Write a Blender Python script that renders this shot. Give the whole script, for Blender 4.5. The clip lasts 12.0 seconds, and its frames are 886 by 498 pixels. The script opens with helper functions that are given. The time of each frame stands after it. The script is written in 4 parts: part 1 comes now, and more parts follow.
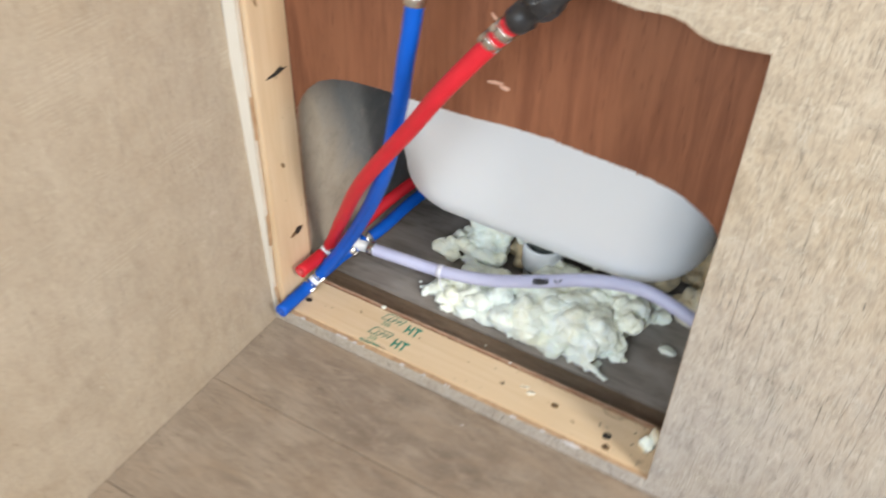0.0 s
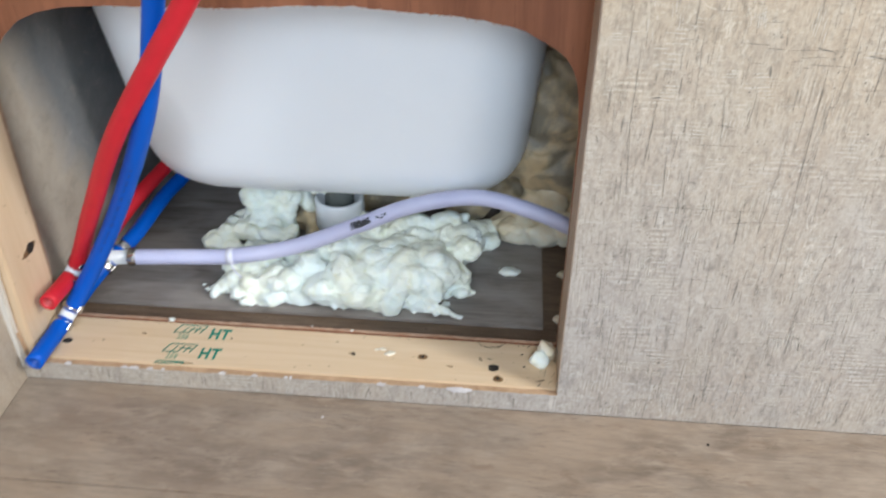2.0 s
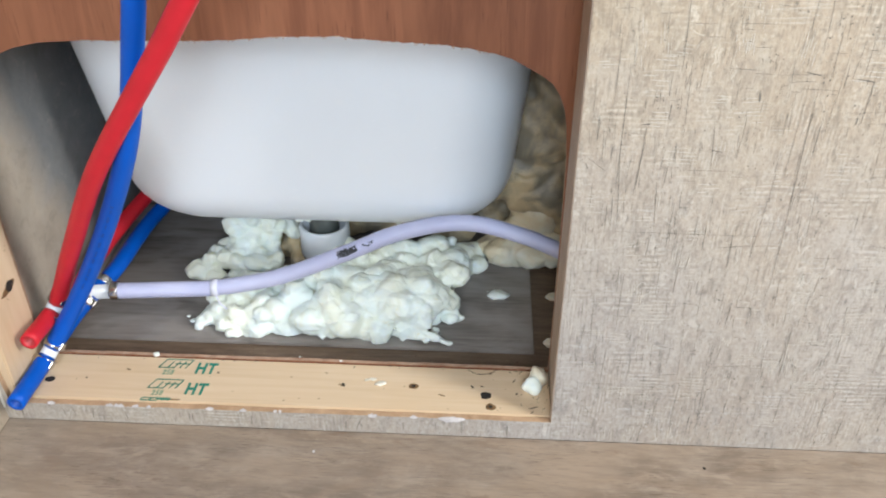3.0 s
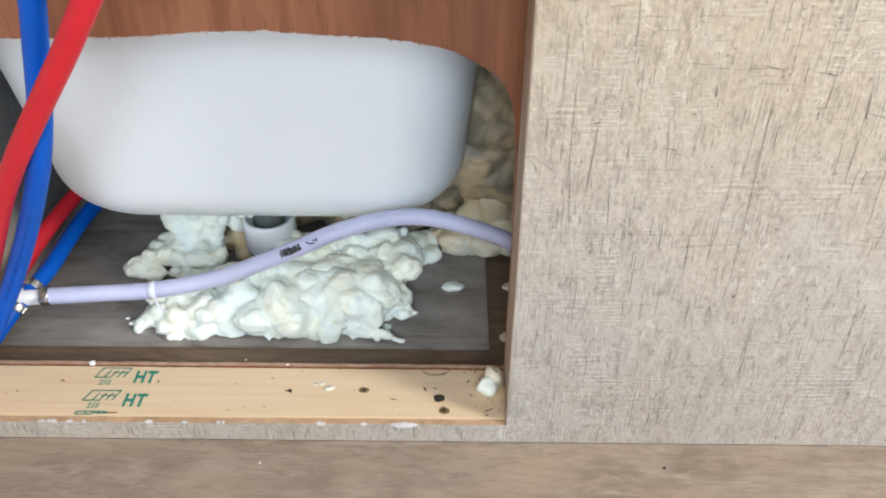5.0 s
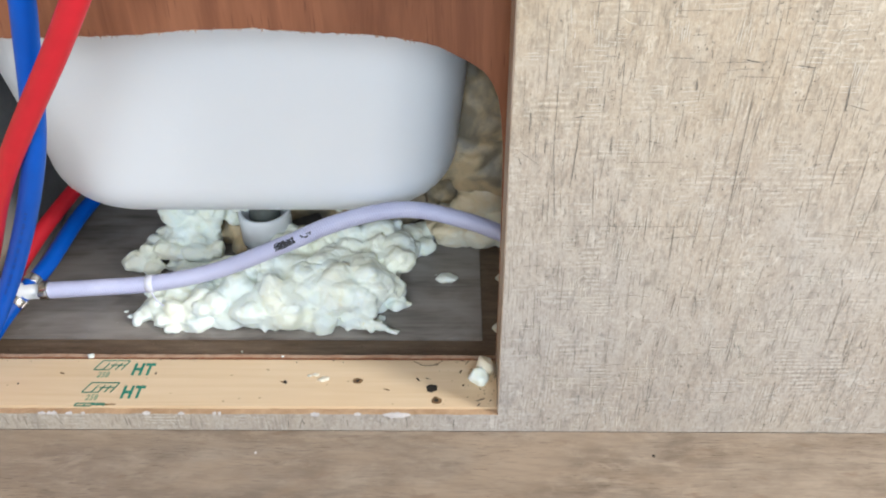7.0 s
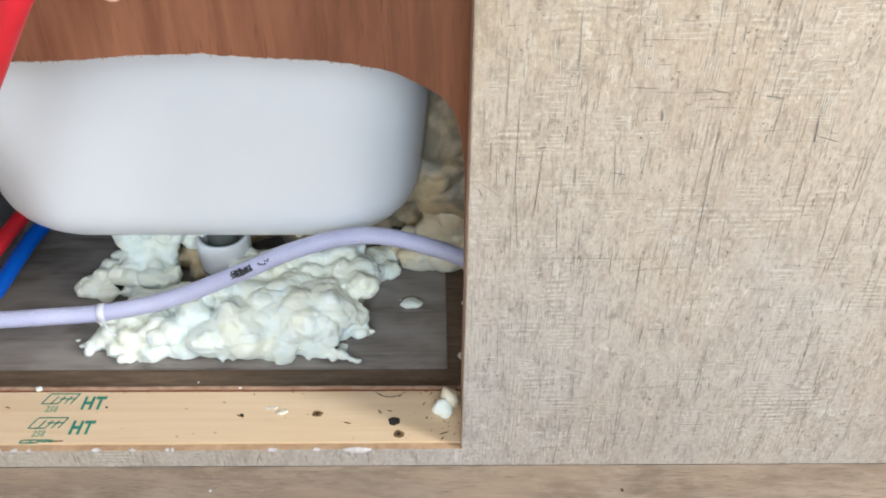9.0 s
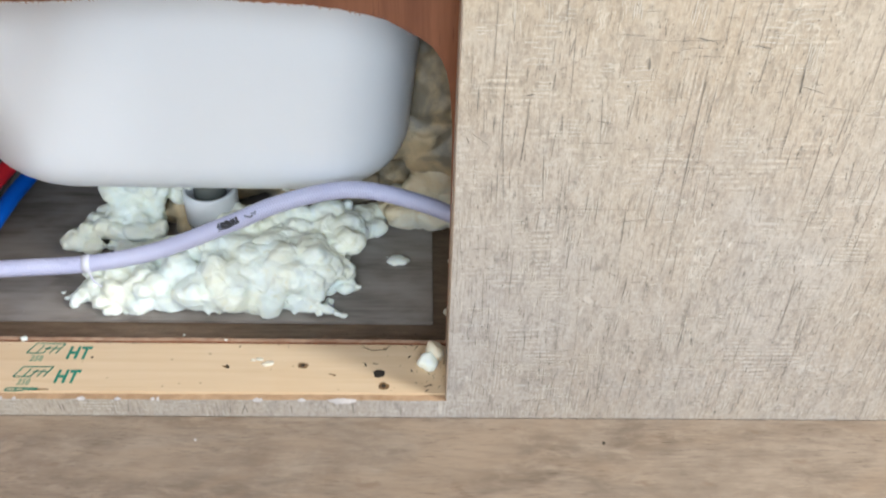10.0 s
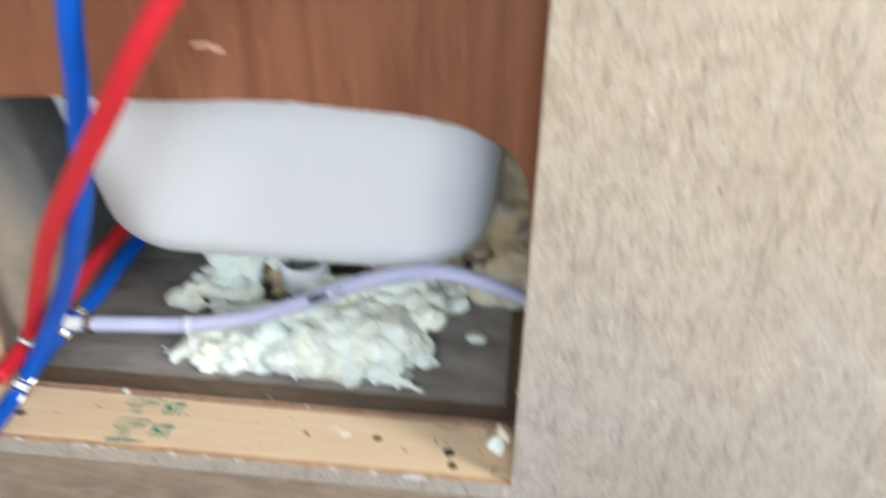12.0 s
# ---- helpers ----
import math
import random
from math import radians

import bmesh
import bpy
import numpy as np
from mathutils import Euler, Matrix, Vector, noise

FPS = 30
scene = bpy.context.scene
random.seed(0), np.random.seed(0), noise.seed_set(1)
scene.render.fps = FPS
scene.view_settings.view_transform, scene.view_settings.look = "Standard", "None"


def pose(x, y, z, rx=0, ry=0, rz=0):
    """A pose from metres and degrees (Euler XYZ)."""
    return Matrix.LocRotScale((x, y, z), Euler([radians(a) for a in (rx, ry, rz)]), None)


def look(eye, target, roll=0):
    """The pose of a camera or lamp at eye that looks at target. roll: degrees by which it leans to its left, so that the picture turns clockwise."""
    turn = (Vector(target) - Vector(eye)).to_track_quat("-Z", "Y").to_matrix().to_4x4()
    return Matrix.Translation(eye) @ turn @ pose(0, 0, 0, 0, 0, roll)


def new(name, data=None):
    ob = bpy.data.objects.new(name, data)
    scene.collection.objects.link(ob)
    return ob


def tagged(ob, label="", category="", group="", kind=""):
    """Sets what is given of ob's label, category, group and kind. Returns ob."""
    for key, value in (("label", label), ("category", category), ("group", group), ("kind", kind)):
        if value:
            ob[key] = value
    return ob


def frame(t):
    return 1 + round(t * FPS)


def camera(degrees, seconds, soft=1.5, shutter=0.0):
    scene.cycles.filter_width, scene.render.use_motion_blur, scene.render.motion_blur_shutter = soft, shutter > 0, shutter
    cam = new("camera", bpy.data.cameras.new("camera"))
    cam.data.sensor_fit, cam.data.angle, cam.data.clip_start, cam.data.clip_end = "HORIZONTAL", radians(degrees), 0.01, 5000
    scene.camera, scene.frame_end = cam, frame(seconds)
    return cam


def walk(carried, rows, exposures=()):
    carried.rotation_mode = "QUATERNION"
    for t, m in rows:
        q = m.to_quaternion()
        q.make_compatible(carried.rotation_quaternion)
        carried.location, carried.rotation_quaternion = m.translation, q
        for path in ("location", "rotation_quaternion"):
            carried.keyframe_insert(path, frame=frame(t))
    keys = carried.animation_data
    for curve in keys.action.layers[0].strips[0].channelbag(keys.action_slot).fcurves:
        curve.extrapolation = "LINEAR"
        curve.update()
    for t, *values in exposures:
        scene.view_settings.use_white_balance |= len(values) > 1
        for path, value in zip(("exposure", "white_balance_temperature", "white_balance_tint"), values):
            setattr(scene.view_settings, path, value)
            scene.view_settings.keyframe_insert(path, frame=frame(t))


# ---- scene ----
cam = camera(53.6, 12.0, soft=1.9, shutter=0.9)
PATH = [
    (0, (0.308, -0.526, 0.727), (-0.438, 0.79, -0.581), 1.6),
    (0.5, (0.251, -0.605, 0.727), (-0.343, 0.819, -0.546), -0.2),
    (1, (0.218, -0.596, 0.666), (-0.156, 0.925, -0.577), -4.9),
    (1.5, (0.185, -0.547, 0.567), (-0.039, 1.055, -0.608), -1.5),
    (2, (0.186, -0.519, 0.524), (0.06, 1.112, -0.626), 0.7),
    (2.5, (0.182, -0.506, 0.529), (0.082, 1.144, -0.597), 0.3),
    (3, (0.178, -0.504, 0.531), (0.096, 1.143, -0.601), 0.2),
    (3.2, (0.168, -0.498, 0.538), (0.144, 1.138, -0.611), 1.3),
    (5, (0.193, -0.456, 0.538), (0.183, 1.134, -0.675), 0.3),
    (5.5, (0.198, -0.462, 0.54), (0.176, 1.115, -0.69), -0.5),
    (6, (0.2, -0.459, 0.548), (0.161, 1.119, -0.68), -1.1),
    (6.5, (0.203, -0.462, 0.546), (0.164, 1.109, -0.692), -0.8),
    (7, (0.206, -0.462, 0.545), (0.179, 1.114, -0.686), -0.5),
    (7.2, (0.207, -0.464, 0.545), (0.176, 1.12, -0.675), -0.5),
    (8.8, (0.216, -0.439, 0.545), (0.233, 1.138, -0.685), 0.4),
    (9, (0.217, -0.434, 0.546), (0.243, 1.149, -0.676), 0.5),
    (9.5, (0.218, -0.438, 0.548), (0.228, 1.143, -0.676), -0.0),
    (10, (0.218, -0.447, 0.533), (0.272, 1.104, -0.729), 1.9),
    (10.5, (0.218, -0.446, 0.533), (0.265, 1.082, -0.756), 1.4),
    (11, (0.222, -0.443, 0.532), (0.255, 1.074, -0.771), 1.2),
    (11.5, (0.221, -0.436, 0.54), (0.234, 1.103, -0.737), 0.2),
    (11.7, (0.2234, -0.438, 0.5482), (0.1992, 1.1116, -0.713), 0.28),
    (11.9, (0.2296, -0.4432, 0.5695), (0.1087, 1.134, -0.6506), 0.49),
    (12, (0.232, -0.446, 0.583), (0.061, 1.146, -0.614), 0.5),
]
walk(cam, [(t, look(eye, target, roll)) for t, eye, target, roll in PATH], [(0, -0.05, 6500, 10), (0.5, -0.26, 6200, 10), (1, -0.27, 5850, 10), (1.5, -0.14, 5950, 10), (2, -0.12, 6000, 10), (2.5, -0.03, 6060, 10), (5, 0.0, 6180, 10), (12, 0.0, 6200, 10)])

# ---------------------------------------------------------------- light
W = bpy.data.worlds.new("sky")
scene.world = W
W.use_nodes = True
_sky = W.node_tree.nodes.new("ShaderNodeTexSky")
_sky.sky_type, _sky.sun_disc = "NISHITA", False
_sky.sun_elevation, _sky.sun_rotation = radians(40), radians(150)
W.node_tree.links.new(_sky.outputs[0], W.node_tree.nodes["Background"].inputs[0])
W.node_tree.nodes["Background"].inputs[1].default_value = 0.12


def area_light(name, place, target, w, h, power, colour):
    data = bpy.data.lights.new(name, "AREA")
    data.shape, data.size, data.size_y, data.energy, data.color = "RECTANGLE", w, h, power, colour
    ob = new(name, data)
    ob.matrix_world = look(place, target)
    return ob


KEY, FILL = 34.0, 42.0
area_light("door_daylight", (1.58, -0.66, 1.10), (0.1, 0.05, 0.15), 0.34, 0.9, KEY, (1.0, 0.965, 0.90))
# soft fill added behind the camera; no window is known there
area_light("rear_fill", (0.35, -1.98, 1.22), (0.05, 0.1, 0.2), 1.0, 1.0, FILL, (0.80, 0.915, 1.0))

# ---------------------------------------------------------------- materials


class Mat:
    """A node material with a few short ways to build its pattern."""

    def __init__(self, name, rough=0.6, metal=0.0):
        self.m = bpy.data.materials.new(name)
        self.m.use_nodes = True
        self.t = self.m.node_tree
        self.b = self.t.nodes["Principled BSDF"]
        self.b.inputs["Roughness"].default_value = rough
        self.b.inputs["Metallic"].default_value = metal
        self.tc = self.t.nodes.new("ShaderNodeTexCoord")

    def put(self, a, sock):
        if hasattr(a, "is_output"):
            self.t.links.new(a, sock)
        else:
            sock.default_value = a

    def vec(self, scale=(1, 1, 1), rot=(0, 0, 0), uv=False, loc=(0, 0, 0)):
        first = self.t.nodes.new("ShaderNodeMapping")
        self.t.links.new(self.tc.outputs["UV" if uv else "Object"], first.inputs[0])
        first.inputs["Rotation"].default_value = [radians(a) for a in rot]
        n = self.t.nodes.new("ShaderNodeMapping")
        self.t.links.new(first.outputs[0], n.inputs[0])
        n.inputs["Location"].default_value = loc
        n.inputs["Scale"].default_value = scale
        return n.outputs[0]

    def noise(self, v, scale, detail=3.0, rough=0.55, warp=0.0):
        n = self.t.nodes.new("ShaderNodeTexNoise")
        self.t.links.new(v, n.inputs["Vector"])
        n.inputs["Scale"].default_value, n.inputs["Detail"].default_value = scale, detail
        n.inputs["Roughness"].default_value, n.inputs["Distortion"].default_value = rough, warp
        return n.outputs[0]

    def wave(self, v, scale, warp=0.0, detail=2.0, axis="X"):
        n = self.t.nodes.new("ShaderNodeTexWave")
        n.bands_direction = axis
        self.t.links.new(v, n.inputs["Vector"])
        n.inputs["Scale"].default_value, n.inputs["Distortion"].default_value = scale, warp
        n.inputs["Detail"].default_value = detail
        return n.outputs[1]

    def step(self, fac, lo, hi):
        n = self.t.nodes.new("ShaderNodeMapRange")
        self.t.links.new(fac, n.inputs[0])
        n.inputs[1].default_value, n.inputs[2].default_value = lo, hi
        return n.outputs[0]

    def math(self, op, a, b=0.0):
        n = self.t.nodes.new("ShaderNodeMath")
        n.operation = op
        self.put(a, n.inputs[0])
        self.put(b, n.inputs[1])
        return n.outputs[0]

    def mix(self, fac, a, b, mode="MIX"):
        n = self.t.nodes.new("ShaderNodeMix")
        n.data_type, n.blend_type = "RGBA", mode
        self.put(fac, n.inputs[0])
        self.put(a if hasattr(a, "is_output") else (*a, 1), n.inputs[6])
        self.put(b if hasattr(b, "is_output") else (*b, 1), n.inputs[7])
        return n.outputs[2]

    def done(self, colour, bump=None, strength=0.3, distance=0.001, rough=None):
        self.put(colour if hasattr(colour, "is_output") else (*colour, 1), self.b.inputs["Base Color"])
        if bump is not None:
            n = self.t.nodes.new("ShaderNodeBump")
            n.inputs["Strength"].default_value, n.inputs["Distance"].default_value = strength, distance
            self.t.links.new(bump, n.inputs["Height"])
            self.t.links.new(n.outputs[0], self.b.inputs["Normal"])
        if rough is not None:
            self.put(rough, self.b.inputs["Roughness"])
        return self.m


def vinyl_panel(name, side=False):
    """Pale greige wall board printed with worn, cross-scratched wood."""
    a = Mat(name, 0.55)

    def lean(d):
        return (d, 0, 0) if side else (0, d, 0)

    big = a.noise(a.vec((1, 1, 0.6)), 7, 3)
    mid = a.noise(a.vec((80, 80, 26)), 1, 6, 0.7, 0.6)
    blot = a.noise(a.vec((1, 1, 0.4)), 100, 6, 0.72, 0.5)
    c = a.mix(a.step(big, 0.35, 0.65), (0.415, 0.338, 0.254), (0.440, 0.383, 0.318))
    c = a.mix(a.math("MULTIPLY", a.step(mid, 0.48, 0.70), 0.5), c, (0.475, 0.428, 0.362))
    c = a.mix(a.math("MULTIPLY", a.step(blot, 0.50, 0.34), 0.52), c, (0.225, 0.190, 0.150))
    c = a.mix(a.math("MULTIPLY", a.step(blot, 0.53, 0.67), 0.5), c, (0.49, 0.445, 0.375))
    fine = a.noise(a.vec((420, 420, 190)), 1, 5, 0.75, 0.8)
    c = a.mix(a.math("MULTIPLY", a.step(fine, 0.53, 0.66), 0.32), c, (0.585, 0.535, 0.45))
    c = a.mix(a.math("MULTIPLY", a.step(fine, 0.47, 0.34), 0.28), c, (0.20, 0.17, 0.14))

    def lines(d, wide, tall, width, k, gate_lo, across=False):
        """Thin broken strokes along the level lines of a drawn-out noise."""
        sc = (tall, tall, wide) if across else (wide, wide, tall)
        n = a.noise(a.vec(sc, lean(d), loc=(k * 7, k * 3, k * 5)), 1, 1.5, 0.5, 0.15)
        q = a.step(a.math("ABSOLUTE", a.math("SUBTRACT", n, 0.5)), width, width * 0.25)
        g = a.noise(a.vec((38, 38, 17) if not across else (17, 17, 38), loc=(k * 4, 2, k)), 1.3, 3, 0.6)
        return a.math("MULTIPLY", q, a.step(g, gate_lo, gate_lo + 0.05))

    # a faint weave of short strokes both ways
    wv = a.noise(a.vec((700, 700, 75), lean(1), loc=(1, 2, 3)), 1, 2, 0.6)
    wh = a.noise(a.vec((90, 90, 800), lean(1), loc=(4, 5, 6)), 1, 2, 0.6)
    gv = a.step(a.noise(a.vec((1, 1, 0.8), loc=(3, 3, 1)), 40, 3, 0.6), 0.42, 0.6)
    c = a.mix(a.math("MULTIPLY", a.math("MULTIPLY", a.step(wv, 0.55, 0.68), gv), 0.36), c, (0.585, 0.535, 0.45))
    c = a.mix(a.math("MULTIPLY", a.math("MULTIPLY", a.step(wv, 0.45, 0.32), gv), 0.55), c, (0.20, 0.17, 0.14))
    c = a.mix(a.math("MULTIPLY", a.step(wh, 0.59, 0.71), 0.28), c, (0.60, 0.548, 0.46))
    c = a.mix(a.math("MULTIPLY", lines(2, 430, 16, 0.03, 1, 0.56, True), 0.35), c, (0.62, 0.585, 0.52))
    dark = a.math("MAXIMUM", lines(0, 190, 9, 0.008, 4, 0.55), lines(1, 240, 14, 0.008, 7, 0.57))
    dark = a.math("MULTIPLY", dark, a.step(wv, 0.60, 0.44))
    # patches of saw ripple, level and upright, broken up by fine noise
    worn = a.step(fine, 0.40, 0.56)
    for axis, sc, pitch, k, gain in (("Z", (0.16, 0.16, 1), 76, 1, 0.75), ("Y" if side else "X", (1, 1, 0.2), 105, 3, 0.6)):
        ripple = a.wave(a.vec(sc, lean(2 - k), loc=(k, k * 2, k * 3)), pitch, 7.0, 4.0, axis)
        patch = a.step(a.noise(a.vec((1, 1, 1.5) if axis == "Z" else (1.6, 1.6, 1), loc=(k * 5, k, k * 2)), 15, 5, 0.65, 0.6), 0.56, 0.66)
        patch = a.math("MULTIPLY", patch, worn)
        c = a.mix(a.math("MULTIPLY", a.math("MULTIPLY", a.step(ripple, 0.62, 0.95), patch), gain), c, (0.60, 0.545, 0.455))
        c = a.mix(a.math("MULTIPLY", a.math("MULTIPLY", a.step(ripple, 0.34, 0.05), patch), gain * 0.8), c, (0.24, 0.205, 0.165))
    chips = a.math("MULTIPLY", a.step(a.noise(a.vec((1, 1, 0.8), loc=(9, 4, 2)), 125, 5, 0.7, 0.8), 0.57, 0.63), a.step(a.noise(a.vec((1, 1, 0.7), loc=(2, 8, 6)), 11, 4, 0.6, 0.5), 0.47, 0.62))
    c = a.mix(a.math("MULTIPLY", chips, 0.62), c, (0.64, 0.59, 0.50))
    smudge = a.math("MULTIPLY", a.step(a.noise(a.vec((1, 1, 0.5), loc=(5, 1, 7)), 60, 6, 0.72, 0.8), 0.56, 0.68), a.step(a.noise(a.vec((1, 1, 0.6), loc=(6, 2, 9)), 9, 4, 0.6, 0.5), 0.44, 0.64))
    c = a.mix(a.math("MULTIPLY", smudge, 0.55), c, (0.21, 0.185, 0.16))
    grit = a.noise(a.vec((1, 1, 0.7)), 330, 4, 0.7)
    c = a.mix(a.math("MULTIPLY", a.step(grit, 0.46, 0.35), 0.42), c, (0.19, 0.165, 0.135))
    c = a.mix(a.math("MULTIPLY", a.step(grit, 0.56, 0.68), 0.35), c, (0.60, 0.548, 0.46))
    flecks = a.step(a.noise(a.vec((260, 260, 330)), 1, 3, 0.7), 0.70, 0.74)
    dark = a.math("MAXIMUM", dark, flecks)
    c = a.mix(a.math("MULTIPLY", dark, 0.6), c, (0.09, 0.08, 0.066))
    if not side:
        # cool grey low beside the opening: part print, part cooler light painted in
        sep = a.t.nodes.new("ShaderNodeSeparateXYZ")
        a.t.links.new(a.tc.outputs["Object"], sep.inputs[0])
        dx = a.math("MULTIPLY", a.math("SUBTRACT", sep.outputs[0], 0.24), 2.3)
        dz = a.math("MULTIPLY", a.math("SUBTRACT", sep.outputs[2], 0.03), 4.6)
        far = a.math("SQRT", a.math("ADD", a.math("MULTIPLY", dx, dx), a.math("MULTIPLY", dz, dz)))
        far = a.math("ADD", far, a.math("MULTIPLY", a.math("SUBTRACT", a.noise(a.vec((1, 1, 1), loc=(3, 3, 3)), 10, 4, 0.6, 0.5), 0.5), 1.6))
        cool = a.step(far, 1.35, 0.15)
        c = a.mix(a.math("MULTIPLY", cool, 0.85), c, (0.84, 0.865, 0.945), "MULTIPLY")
        # tan tint higher up: part print, part warmer light put into the colour
        dz = a.math("ADD", sep.outputs[2], a.math("MULTIPLY", a.math("SUBTRACT", a.noise(a.vec((1, 1, 1), loc=(8, 3, 1)), 7, 4, 0.6, 0.5), 0.5), 0.3))
        c = a.mix(a.math("MULTIPLY", a.step(dz, 0.24, 0.36), 0.8), c, (1.0, 0.965, 0.90), "MULTIPLY")
    if side:
        c = a.mix(0.55, c, a.mix(a.step(a.noise(a.vec((1, 1, 1)), 22, 4, 0.6, 0.6), 0.35, 0.65), (0.350, 0.272, 0.190), (0.43, 0.352, 0.262)))
    relief = a.math("SUBTRACT", a.math("ADD", a.math("ADD", fine, mid), chips), dark)
    return a.done(c, relief, 0.4, 0.0004)


def plank_vinyl(name):
    """Grey-brown vinyl plank with long grain and cloudy stains."""
    a = Mat(name, 0.42)
    info = a.t.nodes.new("ShaderNodeObjectInfo")
    big = a.noise(a.vec((0.8, 1.5, 1)), 15, 4, 0.6, 0.6)
    mid = a.noise(a.vec((1, 2.6, 1)), 30, 6, 0.68, 0.5)
    grain = a.noise(a.vec((60, 620, 60)), 1, 4, 0.65, 0.4)
    streak = a.noise(a.vec((9, 120, 9)), 1, 4, 0.65, 0.8)
    c = a.mix(a.step(big, 0.36, 0.62), (0.150, 0.106, 0.073), (0.295, 0.230, 0.172))
    c = a.mix(a.math("MULTIPLY", a.step(mid, 0.51, 0.66), 0.75), c, (0.345, 0.272, 0.203))
    c = a.mix(a.math("MULTIPLY", a.step(mid, 0.47, 0.30), 0.6), c, (0.12, 0.088, 0.063))
    c = a.mix(a.math("MULTIPLY", a.step(streak, 0.48, 0.34), 0.5), c, (0.14, 0.103, 0.076))
    c = a.mix(a.math("MULTIPLY", a.step(grain, 0.46, 0.30), 0.4), c, (0.105, 0.078, 0.058))
    c = a.mix(a.math("MULTIPLY", a.step(grain, 0.56, 0.74), 0.45), c, (0.42, 0.365, 0.30))
    warm = a.noise(a.vec((7, 22, 7), loc=(3, 1, 2)), 1, 4, 0.6, 0.8)
    c = a.mix(a.math("MULTIPLY", a.step(warm, 0.46, 0.64), 0.5), c, (0.315, 0.222, 0.145))
    spots = a.noise(a.vec((22, 60, 22)), 1, 4, 0.6, 0.5)
    c = a.mix(a.math("MULTIPLY", a.step(spots, 0.63, 0.70), 0.55), c, (0.150, 0.085, 0.048))
    c = a.mix(a.math("MULTIPLY", info.outputs["Random"], 0.25), c, (0.31, 0.26, 0.21))
    # the print pales towards one end of the boards
    sep = a.t.nodes.new("ShaderNodeSeparateXYZ")
    a.t.links.new(a.tc.outputs["Object"], sep.inputs[0])
    end = a.math("ADD", sep.outputs[0], a.math("MULTIPLY", a.math("SUBTRACT", a.noise(a.vec((1, 2.2, 1), loc=(7, 2, 3)), 11, 5, 0.65, 0.9), 0.5), 0.55))
    c = a.mix(a.math("MULTIPLY", a.step(end, 0.06, -0.14), 0.26), c, (0.40, 0.325, 0.25))
    # cathedral figure and short dark ticks of grain
    arch = a.wave(a.vec((0.7, 3.2, 1), (0, 0, 9), loc=(0.4, 0, 0)), 9, 9.0, 3.0, "Y")
    c = a.mix(a.math("MULTIPLY", a.step(arch, 0.45, 0.1), 0.10), c, (0.15, 0.105, 0.074))
    ticks = a.step(a.noise(a.vec((55, 900, 55), loc=(2, 6, 1)), 1, 3, 0.65, 0.3), 0.57, 0.66)
    patch = a.step(a.noise(a.vec((1, 1.6, 1), loc=(4, 4, 1)), 14, 3, 0.6), 0.42, 0.6)
    c = a.mix(a.math("MULTIPLY", a.math("MULTIPLY", ticks, patch), 0.7), c, (0.075, 0.052, 0.036))
    return a.done(c, grain, 0.15, 0.0004)


def pine(name, stretch=(6, 90, 90), knots=0.0):
    a = Mat(name, 0.6)
    g = a.noise(a.vec(stretch), 1, 3, 0.6, 0.4)
    big = a.noise(a.vec((1, 1, 1)), 14, 2)
    c = a.mix(a.step(g, 0.3, 0.7), (0.600, 0.440, 0.275), (0.670, 0.515, 0.345))
    c = a.mix(a.math("MULTIPLY", a.step(big, 0.5, 0.75), 0.4), c, (0.62, 0.44, 0.26))
    line = a.noise(a.vec([q * 3.2 if q > 20 else q * 0.6 for q in stretch]), 1, 2, 0.5, 0.2)
    c = a.mix(a.math("MULTIPLY", a.step(line, 0.56, 0.70), 0.13), c, (0.50, 0.335, 0.18))
    spots = a.step(a.noise(a.vec((1, 1, 1)), 160, 1), 0.745, 0.78)
    c = a.mix(a.math("MULTIPLY", spots, 0.5), c, (0.2, 0.12, 0.06))
    return a.done(c, g, 0.2, 0.0004)


def plain_noise(name, c1, c2, rough=0.6, scale=40, stretch=(1, 1, 1), bump=0.2, dist=0.0006, metal=0.0, fleck=None):
    a = Mat(name, rough, metal)
    n = a.noise(a.vec(stretch), scale, 4, 0.6, 0.3)
    f = a.noise(a.vec(stretch), scale * 7, 2)
    c = a.mix(a.step(n, 0.3, 0.7), c1, c2)
    if fleck:
        c = a.mix(a.math("MULTIPLY", a.step(f, 0.6, 0.75), 0.7), c, fleck)
    return a.done(c, a.math("ADD", n, a.math("MULTIPLY", f, 0.4)), bump, dist)


def luan_mat():
    a = Mat("luan_plywood", 0.6)
    a.b.inputs["Specular IOR Level"].default_value = 0.3
    g = a.noise(a.vec((110, 110, 9)), 1, 4, 0.6, 0.8)
    big = a.noise(a.vec((14, 14, 5)), 1, 4, 0.6, 0.6)
    pores = a.step(a.noise(a.vec((700, 700, 40)), 1, 1), 0.68, 0.74)
    c = a.mix(a.step(g, 0.2, 0.8), (0.150, 0.053, 0.025), (0.255, 0.101, 0.051))
    c = a.mix(a.math("MULTIPLY", a.step(big, 0.38, 0.68), 0.6), c, (0.262, 0.108, 0.054))
    figure = a.noise(a.vec((42, 42, 3.2), loc=(1, 0, 4)), 1, 5, 0.65, 1.2)
    c = a.mix(a.math("MULTIPLY", a.step(figure, 0.50, 0.34), 0.55), c, (0.115, 0.038, 0.018))
    c = a.mix(a.math("MULTIPLY", pores, 0.6), c, (0.09, 0.03, 0.016))
    return a.done(c, g, 0.15, 0.0004)


